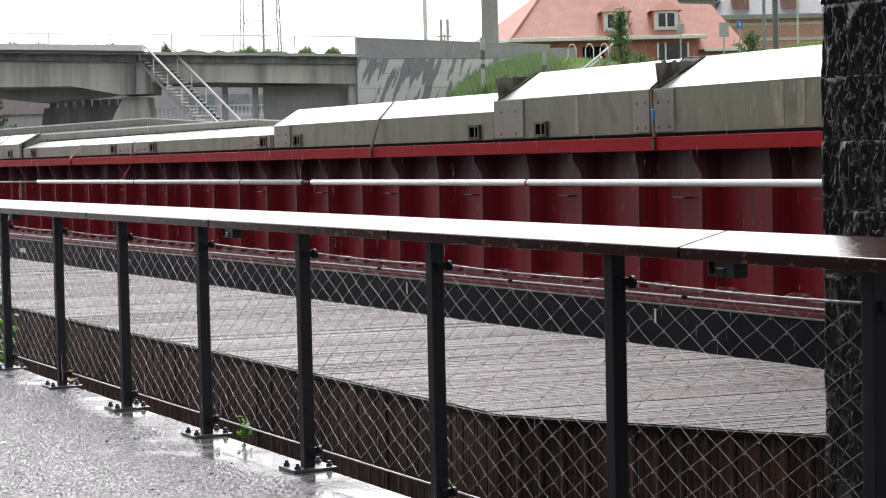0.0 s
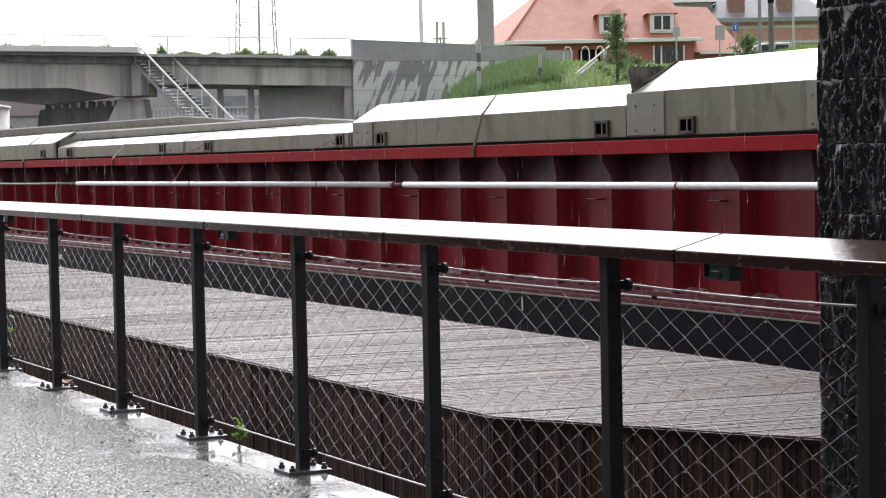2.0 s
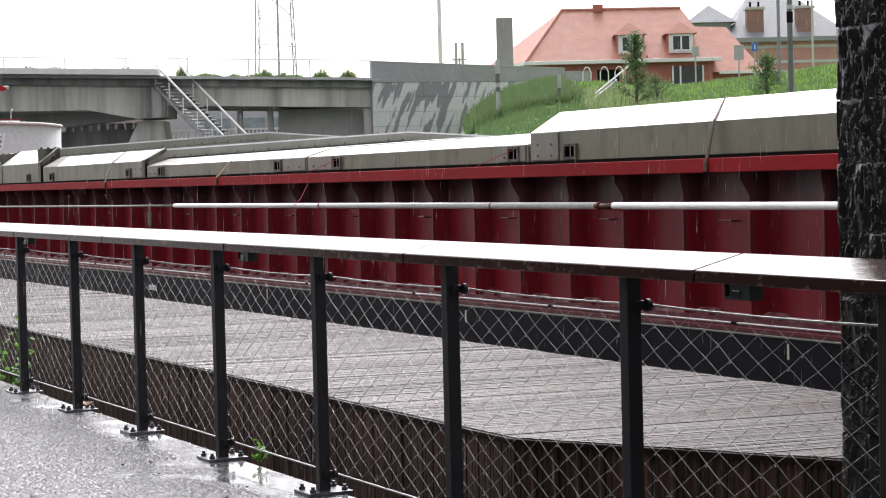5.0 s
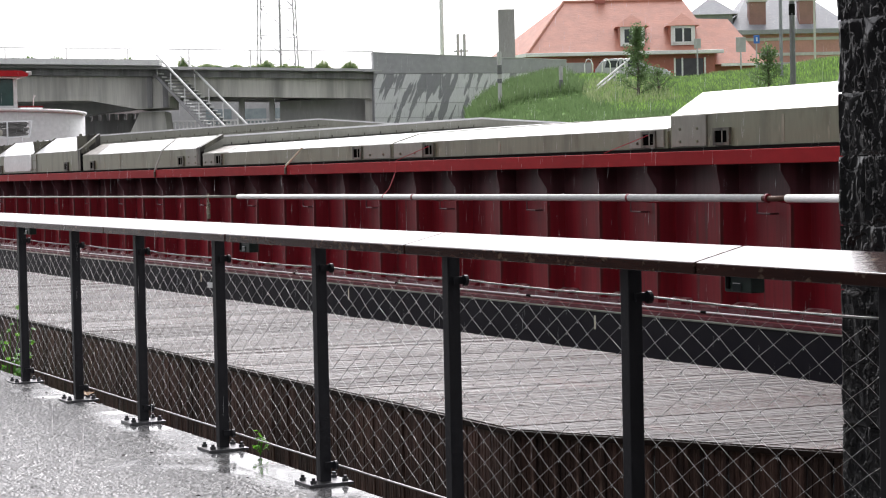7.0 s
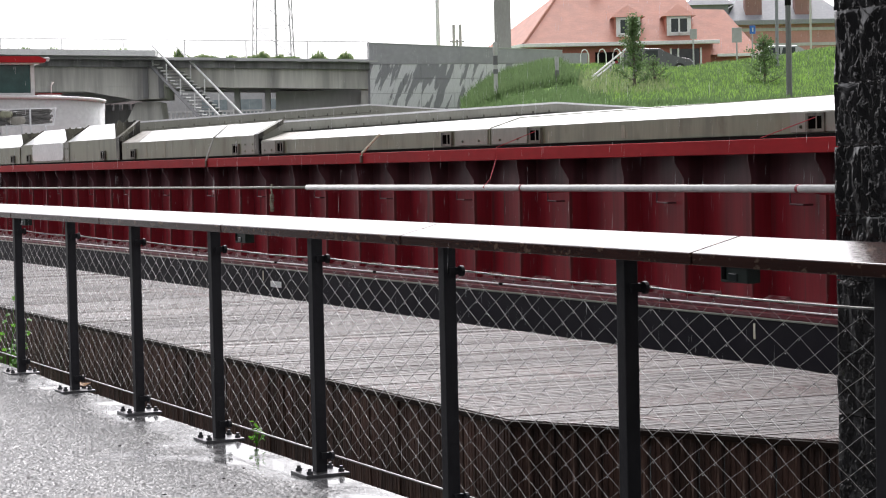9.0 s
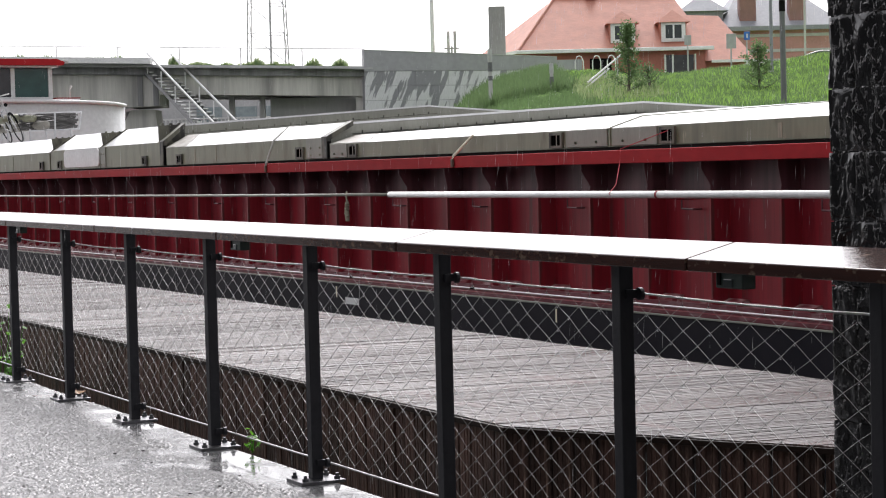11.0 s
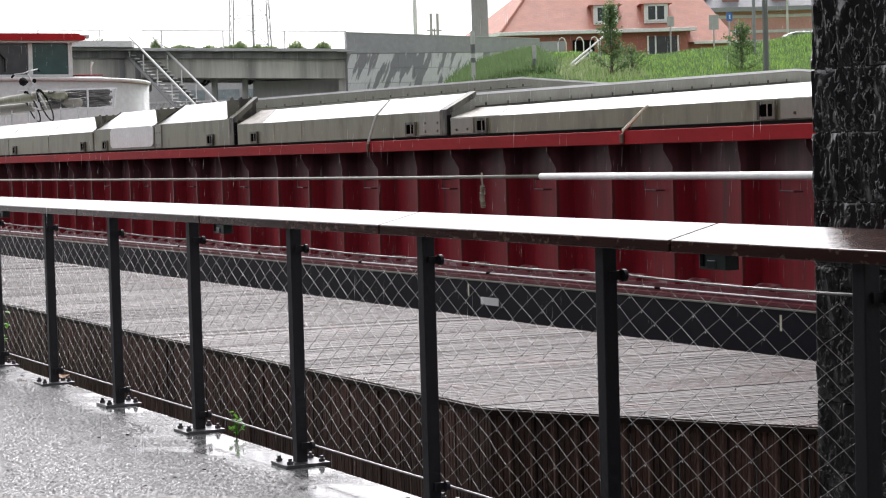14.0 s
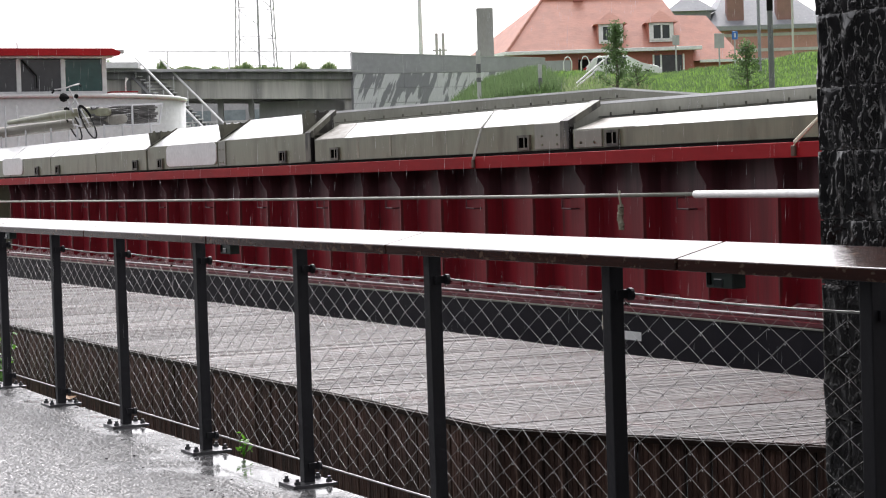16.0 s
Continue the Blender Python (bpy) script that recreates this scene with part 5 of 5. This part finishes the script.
def brick_house():
    h = bank_thing("brick_house", "red brick house with orange tiled hip roof", "house")
    part("wall", prism([(4.7, 115.3), (15.5, 115.3), (15.2, 123.5), (2.9, 122.5)], 5.5, 8.35, 2), M["brick"], h)
    bm = bmesh.new()
    q = [bm.verts.new(v) for v in ((4.3, 114.8, 8.42), (15.85, 114.8, 8.38), (15.6, 124, 8.42), (1.9, 123, 8.5), (6.75, 119.4, 11.85), (14.1, 119.4, 11.82))]
    for f in ((0, 1, 5, 4), (1, 2, 5), (2, 3, 4, 5), (3, 0, 4), (3, 2, 1, 0)):
        bm.faces.new([q[i] for i in f])
    part("roof", bm, M["tiles"], h, "orange tiled hip roof")
    part("ridge_tiles", tube(bmesh.new(), [(6.75, 119.4, 11.87), (14.1, 119.4, 11.84)], 0.1, 6), M["tiles"], h)
    part("hip_tiles", tube(bmesh.new(), [(4.3, 114.8, 8.46), (6.75, 119.4, 11.87)], 0.09, 6), M["tiles"], h)
    part("gutter", boxed(((4.2, 114.55, 8.24), (15.95, 114.8, 8.46)), bevel=0.03), M["white"], h, "white eaves gutter")
    part("gutter", prism([(4.2, 114.6), (4.3, 114.8), (1.9, 123), (1.7, 122.9)], 8.26, 8.46, 2), M["white"], h)
    for r in (10.6, 13.62):
        d = part("dormer", boxed(((r - 0.75, 115.35, 8.75), (r + 0.75, 118.2, 10.0))), M["tiles"], h, "tiled dormer with a white window")
        part("dormer_front", boxed(((r - 0.72, 115.2, 8.8), (r + 0.72, 115.34, 9.98))), M["white"], d)
        window(d, r, 9.4, 1.2, 1.0, 115.19)
        bm = bmesh.new()
        v = [bm.verts.new(p) for p in ((r - 1.0, 115.0, 9.95), (r + 1.0, 115.0, 9.95), (r + 0.95, 118.0, 9.95), (r - 0.95, 118.0, 9.95), (r, 115.9, 10.75), (r, 118.6, 10.75))]
        for f in ((0, 1, 4), (1, 2, 5, 4), (3, 0, 4, 5), (2, 3, 5), (3, 2, 1, 0)):
            bm.faces.new([v[i] for i in f])
        part("dormer_roof", bm, M["tiles"], d)
    part("chimney", boxed(((2.55, 112.2, 6.2), (3.5, 113.2, 10.9)), bevel=0.02), M["chimney"], h, "tall grey chimney stack")
    part("chimney", boxed(((8.7, 119.1, 11.7), (9.3, 119.7, 12.15))), M["brick"], h)
    part("garage_window", boxed(((13.1, 115.22, 6.9), (14.8, 115.29, 8.0))), M["grey_glass"], h)
    for r in (13.05, 13.5, 14.85):
        part("jamb", boxed(((r, 115.18, 6.8), (r + 0.1, 115.3, 8.05))), M["white"], h)
    part("doorway", boxed(((8.6, 115.24, 6.5), (9.9, 115.29, 7.9))), M["grime"], h)
    # lower wing
    part("wing_wall", boxed(((15.55, 116, 5.5), (18.2, 123, 7.6))), M["brick"], h)
    bm = bmesh.new()
    v = [bm.verts.new(p) for p in ((15.0, 115.5, 7.62), (18.6, 115.5, 7.62), (18.6, 124, 7.62), (15.0, 124, 7.62), (14.6, 119.5, 10.7), (16.9, 119.5, 10.6))]
    for f in ((0, 1, 5, 4), (1, 2, 5), (2, 3, 4, 5), (3, 0, 4), (3, 2, 1, 0)):
        bm.faces.new([v[i] for i in f])
    part("wing_roof", bm, M["tiles"], h)
    part("wing_gutter", boxed(((15.9, 115.3, 7.5), (18.7, 115.5, 7.66))), M["white"], h)


brick_house()


def slate_villa():
    h = bank_thing("slate_villa", "brick villa with pale bands and a grey slate roof", "house")
    part("wall", boxed(((20.4, 140, 5.5), (28.6, 150, 11.3))), M["villa_brick"], h)
    for z in (10.55, 9.45, 8.75):
        part("stone_band", boxed(((20.38, 139.93, z), (28.62, 139.998, z + 0.22))), M["concrete_pale"], h)
    bm = bmesh.new()
    v = [bm.verts.new(p) for p in ((19.9, 139.5, 11.3), (29.1, 139.5, 11.2), (29.1, 150.5, 11.3), (19.9, 150.5, 11.3), (22.3, 145, 15.0), (25.2, 145, 15.0))]
    for f in ((0, 1, 5, 4), (1, 2, 5), (2, 3, 4, 5), (3, 0, 4), (3, 2, 1, 0)):
        bm.faces.new([v[i] for i in f])
    part("roof", bm, M["grey_roof"], h, "grey slate hip roof")
    part("cornice", boxed(((19.85, 139.4, 11.0), (29.15, 139.6, 11.32))), M["grey_roof"], h)
    for r in (22.0, 25.6):
        c = part("chimney", boxed(((r - 0.6, 140.2, 11.0), (r + 0.6, 141.2, 13.4)), bevel=0.02), M["chimney_brick"], h)
        part("chimney_cap", boxed(((r - 0.7, 140.1, 13.4), (r + 0.7, 141.3, 13.6))), M["concrete_dark"], c)
        for k in (-0.3, 0.3):
            part("chimney_pot", tube(bmesh.new(), [(r + k, 140.7, 13.6), (r + k, 140.7, 14.0)], 0.09, 6), M["grime"], c)
    part("turret", boxed(((17.4, 141, 5.5), (20.3, 144, 12.6))), M["grey_roof"], h)
    bm = bmesh.new()
    v = [bm.verts.new(p) for p in ((17.0, 140.6, 12.6), (20.7, 140.6, 12.6), (20.7, 144.4, 12.6), (17.0, 144.4, 12.6), (18.9, 142.5, 14.0))]
    for f in ((0, 1, 4), (1, 2, 4), (2, 3, 4), (3, 0, 4), (3, 2, 1, 0)):
        bm.faces.new([v[i] for i in f])
    part("turret_roof", bm, M["grey_roof"], h)


slate_villa()


def pole(name, label, r, d, z0, z1, radius, mat="pole", bands=(), group=""):
    p = bank_thing(name, label, "pole", r, d, 0, group)
    part("shaft", tube(bmesh.new(), [(0, 0, z0), (-0.004 * (z1 - z0), 0, z1)], [radius, radius * 0.8], 8), M[mat], p)
    for a, b, m in bands:
        part("band", tube(bmesh.new(), [(-0.004 * (a - z0), 0, a), (-0.004 * (b - z0), 0, b)], radius * 1.04, 8), M[m], p)
    return p


pole("lamp_post", "tall grey street lamp post", 12.24, 70, bank_z(12.2, 70) - 0.2, 11, 0.11, "dark_pole", ((6.9, 7.3, "grime"), (7.4, 7.55, "concrete_pale")))
pole("lamp_post", "tall thin grey street lamp post", 15.2, 90, bank_z(15.2, 90) - 0.2, 12, 0.085, "grey_roof")
# rain haze over this far post is put into its white colour
pole("lamp_post", "tall street lamp post, coloured white for the distant haze", -0.76, 120, 1.0, 15, 0.15, "white")
pole("marker_post", "grey post with dark and white bands", 1.95, 85, bank_z(1.9, 85) - 0.3, 6.75, 0.1, "concrete_dark", ((5.75, 6.15, "dark_pole"), (6.2, 6.7, "concrete_pale"), (5.35, 5.55, "dark_pole")))
pole("marker_post", "short grey post with dark and white bands", 4.65, 85, bank_z(4.6, 85) - 0.3, 6.05, 0.09, "concrete_dark", ((5.1, 5.45, "dark_pole"), (5.6, 6.0, "concrete_pale")))
pole("lamp_post", "slim pale street lamp post", 24.6, 132, 6.4, 15, 0.08, "concrete_dark")


def sign(r, d, z, w, h, mat, label):
    s = pole("road_sign", label, r, d, bank_z(r, d) - 0.2, z + h / 2, 0.045, "concrete_pale")
    part("sign_plate", boxed(((-w / 2, -0.07, z - h / 2), (w / 2, -0.045, z + h / 2)), bevel=0.01), M[mat], s)
    return s


sign(12.3, 98, 7.75, 0.35, 0.5, "concrete_pale", "small grey road sign seen from behind")
sign(14.5, 98, 7.65, 0.5, 0.75, "concrete_pale", "broad grey road sign seen from behind")
sb = sign(15.3, 98, 7.9, 0.3, 0.42, "sign_blue", "blue road sign with a white mark")
part("mark", boxed(((-0.03, -0.085, 7.8), (0.04, -0.072, 8.0))), M["white"], sb)


def antenna_mast():
    m = bank_thing("lattice_mast", "tall steel lattice mast far behind the bridge", "mast", -18.4, 200, 1.0)
    legs = [[(sx * (2.3 - 0.027 * z), sy * (2.3 - 0.027 * z), z) for z in range(0, 34, 3)] for sx in (-1, 1) for sy in (-1, 1)]
    for l in legs:
        part("leg", tube(bmesh.new(), l, 0.07, 5), M["pole"], m)
    part("ladder", tube(bmesh.new(), [(0.3, 0, 0), (0.3, 0, 33)], 0.13, 6), M["pole"], m)
    for k in range(0, 11):
        for a, b in ((0, 1), (1, 3), (3, 2), (2, 0)):
            part("brace", tube(bmesh.new(), [legs[a][k], legs[b][k]], 0.035, 4), M["pole"], m)
        if k:
            for a, b in ((0, 1), (2, 3), (0, 2), (1, 3)):
                part("diagonal", tube(bmesh.new(), [legs[a][k - 1], legs[b][k]], 0.03, 4), M["pole"], m)
                part("diagonal", tube(bmesh.new(), [legs[b][k - 1], legs[a][k]], 0.03, 4), M["pole"], m)
    a = bank_thing("antenna", "twin panel antenna on a pole", "antenna", 0.42, 130, 0)
    part("pole", tube(bmesh.new(), [(0, 0, 1.0), (0, 0, 9.8)], 0.08, 6), M["pole"], a)
    for r in (-0.22, 0.22):
        part("panel", boxed(((r - 0.1, -0.1, 9.2), (r + 0.1, 0.1, 10.8)), bevel=0.02), M["pole"], a)
    part("bracket", boxed(((-0.5, -0.06, 9.6), (0.5, 0.06, 9.7))), M["pole"], a)


antenna_mast()


def guard_rail(a, b):
    g = bank_thing("guard_rail", "pale sloping guard rail on the grass bank", "rail", group="guard rails on the bank")
    part("beam", tube(bmesh.new(), [a, b], 0.045, 6), M["concrete_pale"], g)
    for u in (0.1, 0.5, 0.9):
        q = Vector(a).lerp(Vector(b), u)
        part("support", tube(bmesh.new(), [(q.x, q.y, bank_z(q.x, q.y) - 0.2), q], 0.04, 5), M["concrete_pale"], g)


guard_rail((8.36, 92.3, 6.75), (6.3, 86, 5.2))
guard_rail((7.6, 90, 6.0), (5.7, 83.5, 4.6))


def hoop(r):
    h = bank_thing("cycle_hoop", "white rounded hoop stand beside the road", "stand", r, 104.9, 6.45, "hoops beside the road")
    part("arch", tube(bmesh.new(), [(-0.22, 0, 0), (-0.22, 0, 0.75), (-0.12, 0, 0.98), (0, 0, 1.04), (0.12, 0, 0.98), (0.22, 0, 0.75), (0.22, 0, 0)], 0.035, 6), M["white"], h, smooth=True)


for r in (7.25, 8.2, 9.0):
    hoop(r)


def tree(r, d, height, spread, seed, label, leaves, name="young_tree", low=0.25):
    rng = random.Random(seed)
    z0 = bank_z(r, d) - 0.1
    t = bank_thing(name, label, "tree", r, d, z0)
    trunk = tube(bmesh.new(), [(0, 0, 0), (0.04, 0, height * 0.35), (-0.03, 0.02, height * 0.7), (0, 0, height * 0.97)], [0.07, 0.055, 0.035, 0.01], 7)
    part("trunk", trunk, M["bark"], t)
    tips = []
    for k in range(16):
        u = low + (0.95 - low) * k / 15
        a = k * 2.4 + rng.uniform(-0.3, 0.3)
        reach = spread * (1.15 - u) * rng.uniform(0.6, 1.1)
        e = (math.cos(a) * reach, math.sin(a) * reach, height * u + reach * 0.6)
        part("limb", tube(bmesh.new(), [(0, 0, height * u), (e[0] * 0.5, e[1] * 0.5, height * u + reach * 0.2), e], [0.025, 0.016, 0.006], 5), M["bark"], t)
        tips.append((Vector((0, 0, height * u)), Vector(e)))
    vs, fs = [], []
    for _ in range(leaves):
        a, b = rng.choice(tips)
        c = a.lerp(b, rng.uniform(0.25, 1.1)) + Vector([rng.gauss(0, 0.11) for _ in range(3)])
        n1 = Vector([rng.uniform(-1, 1) for _ in range(3)]).normalized() * 0.055
        n2 = n1.cross(Vector([rng.uniform(-1, 1) for _ in range(3)])).normalized() * 0.04
        o = len(vs)
        vs += [c - n1, c + n2, c + n1, c - n2]
        fs.append((o, o + 1, o + 2, o + 3))
    me = bpy.data.meshes.new("crown")
    me.from_pydata(vs, [], fs)
    me.materials.append(M["leaf"])
    o = new("crown", me)
    o.parent = t


tree(7.55, 80, 3.1, 0.75, 5, "slender young tree on the grass bank", 2000, low=0.1)
tree(12.95, 80, 2.0, 0.95, 8, "small bushy tree on the grass bank", 1300, low=0.06)
tree(8.6, 82, 1.1, 0.8, 12, "low shrub on the grass bank", 420, "shrub", 0.1)
tree(-24.2, 103, 4.0, 2.6, 21, "green shrub beyond the bridge opening", 2600, "shrub", 0.1)


def far_block():
    b = bank_thing("office_building", "low far building of brick and pale panels behind the bridge", "building")
    part("wall", boxed(((-24, 150, 1.0), (-6, 160, 7.6))), M["concrete_pale"], b)
    # wing and roof are coloured paler to stand for rain haze
    part("brick_wing", boxed(((-44, 151, 1.0), (-24.003, 160, 5.6))), M["concrete_pale"], b, "low wing, coloured pale for the haze")
    part("wing_roof", prism([(-44.5, 5.6), (-19.9, 5.6), (-22, 7.3), (-43, 7.3)], 150.6, 160.5, 1), M["brown_roof"], b, "brown tiled roof of the wing, paled for the haze")
    for k in range(5, 10):
        r = -33 + 2.7 * k
        part("window", boxed(((r, 149.9, 5.6), (r + 2.0, 149.99, 6.8))), M["teal_pane"], b)
        part("panel", boxed(((r - 0.3, 149.93, 4.2), (r + 2.3, 149.995, 5.3))), M["white"], b)
    f = bank_thing("white_fence", "white slatted fence under the bridge", "fence")
    part("rail", boxed(((-24, 121, 5.0), (-9, 121.1, 5.12))), M["white"], f)
    part("rail", boxed(((-24, 121, 4.3), (-9, 121.1, 4.42))), M["white"], f)
    for k in range(60):
        part("slat", boxed(((-24 + 0.25 * k, 121.1, 1.0), (-23.9 + 0.25 * k, 121.14, 5.1))), M["white"], f)


far_block()


# ---- near plants and litter ----
def leafy(name, label, at, stems, reach, leaf, seed, mat, category="plant"):
    rng = random.Random(seed)
    p = thing(name, label, category, at)
    for _ in range(stems):
        a, l = rng.uniform(0, math.tau), reach * rng.uniform(0.5, 1.0)
        e = Vector((math.cos(a) * l * (0.6 if reach < 1 else 0.22), math.sin(a) * l * (0.35 if reach < 1 else 0.15), l))
        part("stem", tube(bmesh.new(), [(0, 0, 0), e * 0.5, e], [0.004, 0.003, 0.002], 4), M[mat], p)
        for k in range(5):
            c = e * rng.uniform(0.4, 1.05) + Vector((rng.gauss(0, 0.02), rng.gauss(0, 0.02), rng.gauss(0, 0.015)))
            d1 = Vector((rng.uniform(-1, 1), rng.uniform(-0.6, 0.6), rng.uniform(-0.5, 0.7))).normalized() * leaf
            d2 = d1.cross(Vector((rng.uniform(-1, 1), rng.uniform(-1, 1), 1))).normalized() * leaf * 0.4
            bm = bmesh.new()
            ring = [c, c + d1 * 0.35 + d2, c + d1 * 0.75 + d2 * 0.8, c + d1 * 1.1, c + d1 * 0.75 - d2 * 0.8, c + d1 * 0.35 - d2]
            mid = bm.verts.new(c + d1 * 0.5 + Vector((0, 0, leaf * 0.12)))
            rv = [bm.verts.new(v) for v in ring]
            for i in range(6):
                bm.faces.new((rv[i], rv[(i + 1) % 6], mid))
            part("leaf", bm, M[mat], p)
    return p


leafy("weed", "small green weed growing at the path's edge", (-9.24, 3.6, 0.0), 3, 0.11, 0.034, 2, "fresh_leaf")
for k in range(4):
    leafy("tall_weed", "tall green weeds in the gap beside the path", (-18.4 - 0.3 * k, 4.5 + 0.12 * (k % 3), -1.62), 18, 1.85 - 0.06 * k, 0.065, 30 + k, "fresh_leaf")
bm = bmesh.new()
g = [bm.verts.new((0.075 * math.cos(k * 1.05) * (1 if k % 2 else 0.6), 0.06 * math.sin(k * 1.05), 0.012 + 0.02 * (k % 2))) for k in range(6)]
c = bm.verts.new((0, 0, 0.03))
for k in range(6):
    bm.faces.new((g[k], g[(k + 1) % 6], c))
dead = link("dead_leaf", bm, M["brown_leaf"])
dead.location = (-12.31, 3.58, 0.014)
tagged(dead, "curled brown dead leaf on a base plate", "leaf")
rng = random.Random(77)
for k in range(12):
    bm = boxed(((-0.009, -0.005, 0), (0.009, 0.005, 0.004)), bevel=0.0015)
    o = link("litter", bm, M["grime"])
    o.location, o.rotation_euler = (rng.uniform(-13, -7), rng.uniform(2.6, 3.5), 0.001), (0, 0, rng.uniform(0, 3))
    tagged(o, "dark scrap of debris on the wet path", "litter", "scraps on the path")


# ---- cars on the road behind the bank ----
def car(paint, label):
    c = thing("car", label, "car", group="cars on the road")
    prof = [(-2.1, 0.35), (-2.15, 0.75), (-1.95, 0.95), (-1.7, 1.38), (-1.2, 1.5), (0.2, 1.48), (0.95, 1.02), (1.9, 0.85), (2.12, 0.6), (2.1, 0.35)]
    bm = prism(prof, -0.85, 0.85, 1)
    bmesh.ops.bevel(bm, geom=bm.edges[:], offset=0.05, segments=2, profile=0.5, affect="EDGES")
    part("body", bm, M[paint], c)
    for a, b in (((-1.55, 1.0), (-0.75, 1.38)), ((-0.68, 1.0), (0.1, 1.38))):
        for y in (-0.87, 0.85):
            part("side_window", prism([(a[0], a[1]), (b[0], a[1]), (b[0] - (0.0 if b[0] < 0 else -0.0), b[1]), (a[0] + 0.1, b[1])], y, y + 0.02, 1), M["glass"], c)
    part("windscreen", prism([(0.28, 1.4), (0.86, 1.06), (0.9, 1.08), (0.32, 1.43)], -0.7, 0.7, 1), M["glass"], c)
    for x in (-1.3, 1.3):
        for y in (-0.8, 0.8):
            w = part("wheel", tube(bmesh.new(), [(x, y - 0.09, 0.32), (x, y + 0.09, 0.32)], 0.32, 14), M["tyre"], c)
            part("rim", tube(bmesh.new(), [(x, y - 0.1, 0.32), (x, y + 0.1, 0.32)], 0.2, 10), M["car_silver"], w)
    for y in (-0.6, 0.6):
        part("headlight", boxed(((2.05, y - 0.15, 0.62), (2.13, y + 0.15, 0.75)), bevel=0.02), M["white"], c)
        part("tail_light", boxed(((-2.16, y - 0.15, 0.7), (-2.1, y + 0.15, 0.9)), bevel=0.02), M["red_band"], c)
    return c


# the road comes from behind the wall, turns and runs along the bank: place and heading after s metres
def road_pose(s):
    """s = 0 where the road passes r = 2 behind the wall; before that it comes from farther off."""
    R = 10.0
    if s >= 0:
        r, d, a = 2.0 + s, 108.6, 0.0
    elif s > -R * math.pi / 2:
        th = -s / R
        r, d, a = 2.0 - R * math.sin(th), 108.6 + R * (1 - math.cos(th)), -th
    else:
        r, d, a = 2.0 - R, 118.6 + (-s - R * math.pi / 2), -math.pi / 2
    return FAR_TURN @ Matrix.Translation((r, d, 6.15)) @ Matrix.Rotation(a, 4, "Z")


# each car and where it is seen: seconds and metres across the outlook
CARS = [
    (car("car_silver", "silver-grey hatchback on the road above the bank"), ((0.9, 8.9), (1.2, 12.2), (1.5, 15.0))),
    (car("car_white", "white hatchback on the road above the bank"), ((3.3, 8.3), (3.6, 11.8), (3.9, 14.9))),
    (car("car_silver", "silver-grey people carrier on the road above the bank"), ((6.8, 8.8), (7.4, 12.1), (7.8, 14.1), (8.4, 16.6))),
    (car("car_grey", "dark grey car on the road above the bank"), ((8.2, 7.6), (8.6, 9.3), (9.2, 12.5))),
    (car("car_silver", "silver car on the road above the bank"), ((12.2, 7.0), (12.5, 8.9), (12.8, 11.8), (13.1, 14.3))),
    (car("car_white", "white saloon car on the road above the bank"), ((15.8, 8.5), (16.0, 10.6)))]
ONCOMING = [(car("car_white", "white car going the other way above the bank"), ((11.6, 11.5), (11.9, 8.6))), (car("car_white", "white car going the other way above the bank"), ((12.5, 14.6), (13.1, 7.9)))]
BRIDGE_CAR = car("car_green", "dark green car crossing the concrete bridge")


def at_time(t, sight):
    """Metres at a time, straight on before the first sighting and after the last."""
    for (t0, r0), (t1, r1) in zip(sight, sight[1:]):
        if t <= t1 or t1 == sight[-1][0]:
            return r0 + (r1 - r0) * (t - t0) / (t1 - t0)


# ---- falling rain ----
def rainfall(fall):
    """Thin streaks of rain over the quay, the deck and the barge, high enough to last the whole shower."""
    rng = random.Random(31)
    vs, fs = [], []
    for _ in range(80000):
        d = 4.5 + 23.5 * math.sqrt(rng.random())
        q = far(rng.uniform(-0.27, 0.27) * d, d, rng.uniform(-1.5, 7.0 + fall))
        if q.x > -5.3:
            continue
        h, r = rng.uniform(0.05, 0.15), rng.uniform(0.0004, 0.00075)
        o = len(vs)
        lean = Vector((0.05 * h, 0.02 * h, h))
        vs += [q, q + lean]
        for k in range(3):
            vs.append(q + lean * 0.35 + Vector((r * math.cos(k * 2.094), r * math.sin(k * 2.094), 0)))
        for k in range(3):
            a, b = o + 2 + k, o + 2 + (k + 1) % 3
            fs += [(o, b, a), (o + 1, a, b)]
    me = bpy.data.meshes.new("rain")
    me.from_pydata(vs, [], fs)
    me.materials.append(M["rain"])
    return tagged(new("rain", me), "thin bright streaks of falling rain", "rain", kind="stuff")


FALL = 7.0
rain = rainfall(FALL * 16)


def motions():
    way = [(t, pose(1.468 * t - 0.0039 * t * t, 0, 0)) for t in range(0, 17)]
    for ob in (barge, *RIDERS):
        walk(ob, way)
    ticks = [0.25 * k for k in range(65)]
    for c, sight in CARS:
        walk(c, [(t, road_pose(at_time(t, sight) - 2.0)) for t in ticks])
    for c, sight in ONCOMING:
        walk(c, [(t, FAR_TURN @ pose(at_time(t, sight), 110.5, 5.65, 0, 0, 180)) for t in ticks])
    def over(t):                # crosses the bridge, then turns away behind the slab wall
        late = max(0.0, t - 4.6)
        turn = 1 - math.exp(-1.6 * late)
        r = -24.54 + 9.6 * (min(t, 4.6) - 2.6) + 6.0 * turn
        return FAR_TURN @ pose(r, 111.5 + 9.6 * late - 6.0 * turn, max(6.15, 6.835 - 0.0317 * (min(r, -4.46) + 4.46) - 0.69 * turn), 0, 0, 88 * turn)
    walk(BRIDGE_CAR, [(t, over(t)) for t in ticks])
    walk(rain, [(t, pose(0, 0, -FALL * t)) for t in range(0, 17)])


motions()
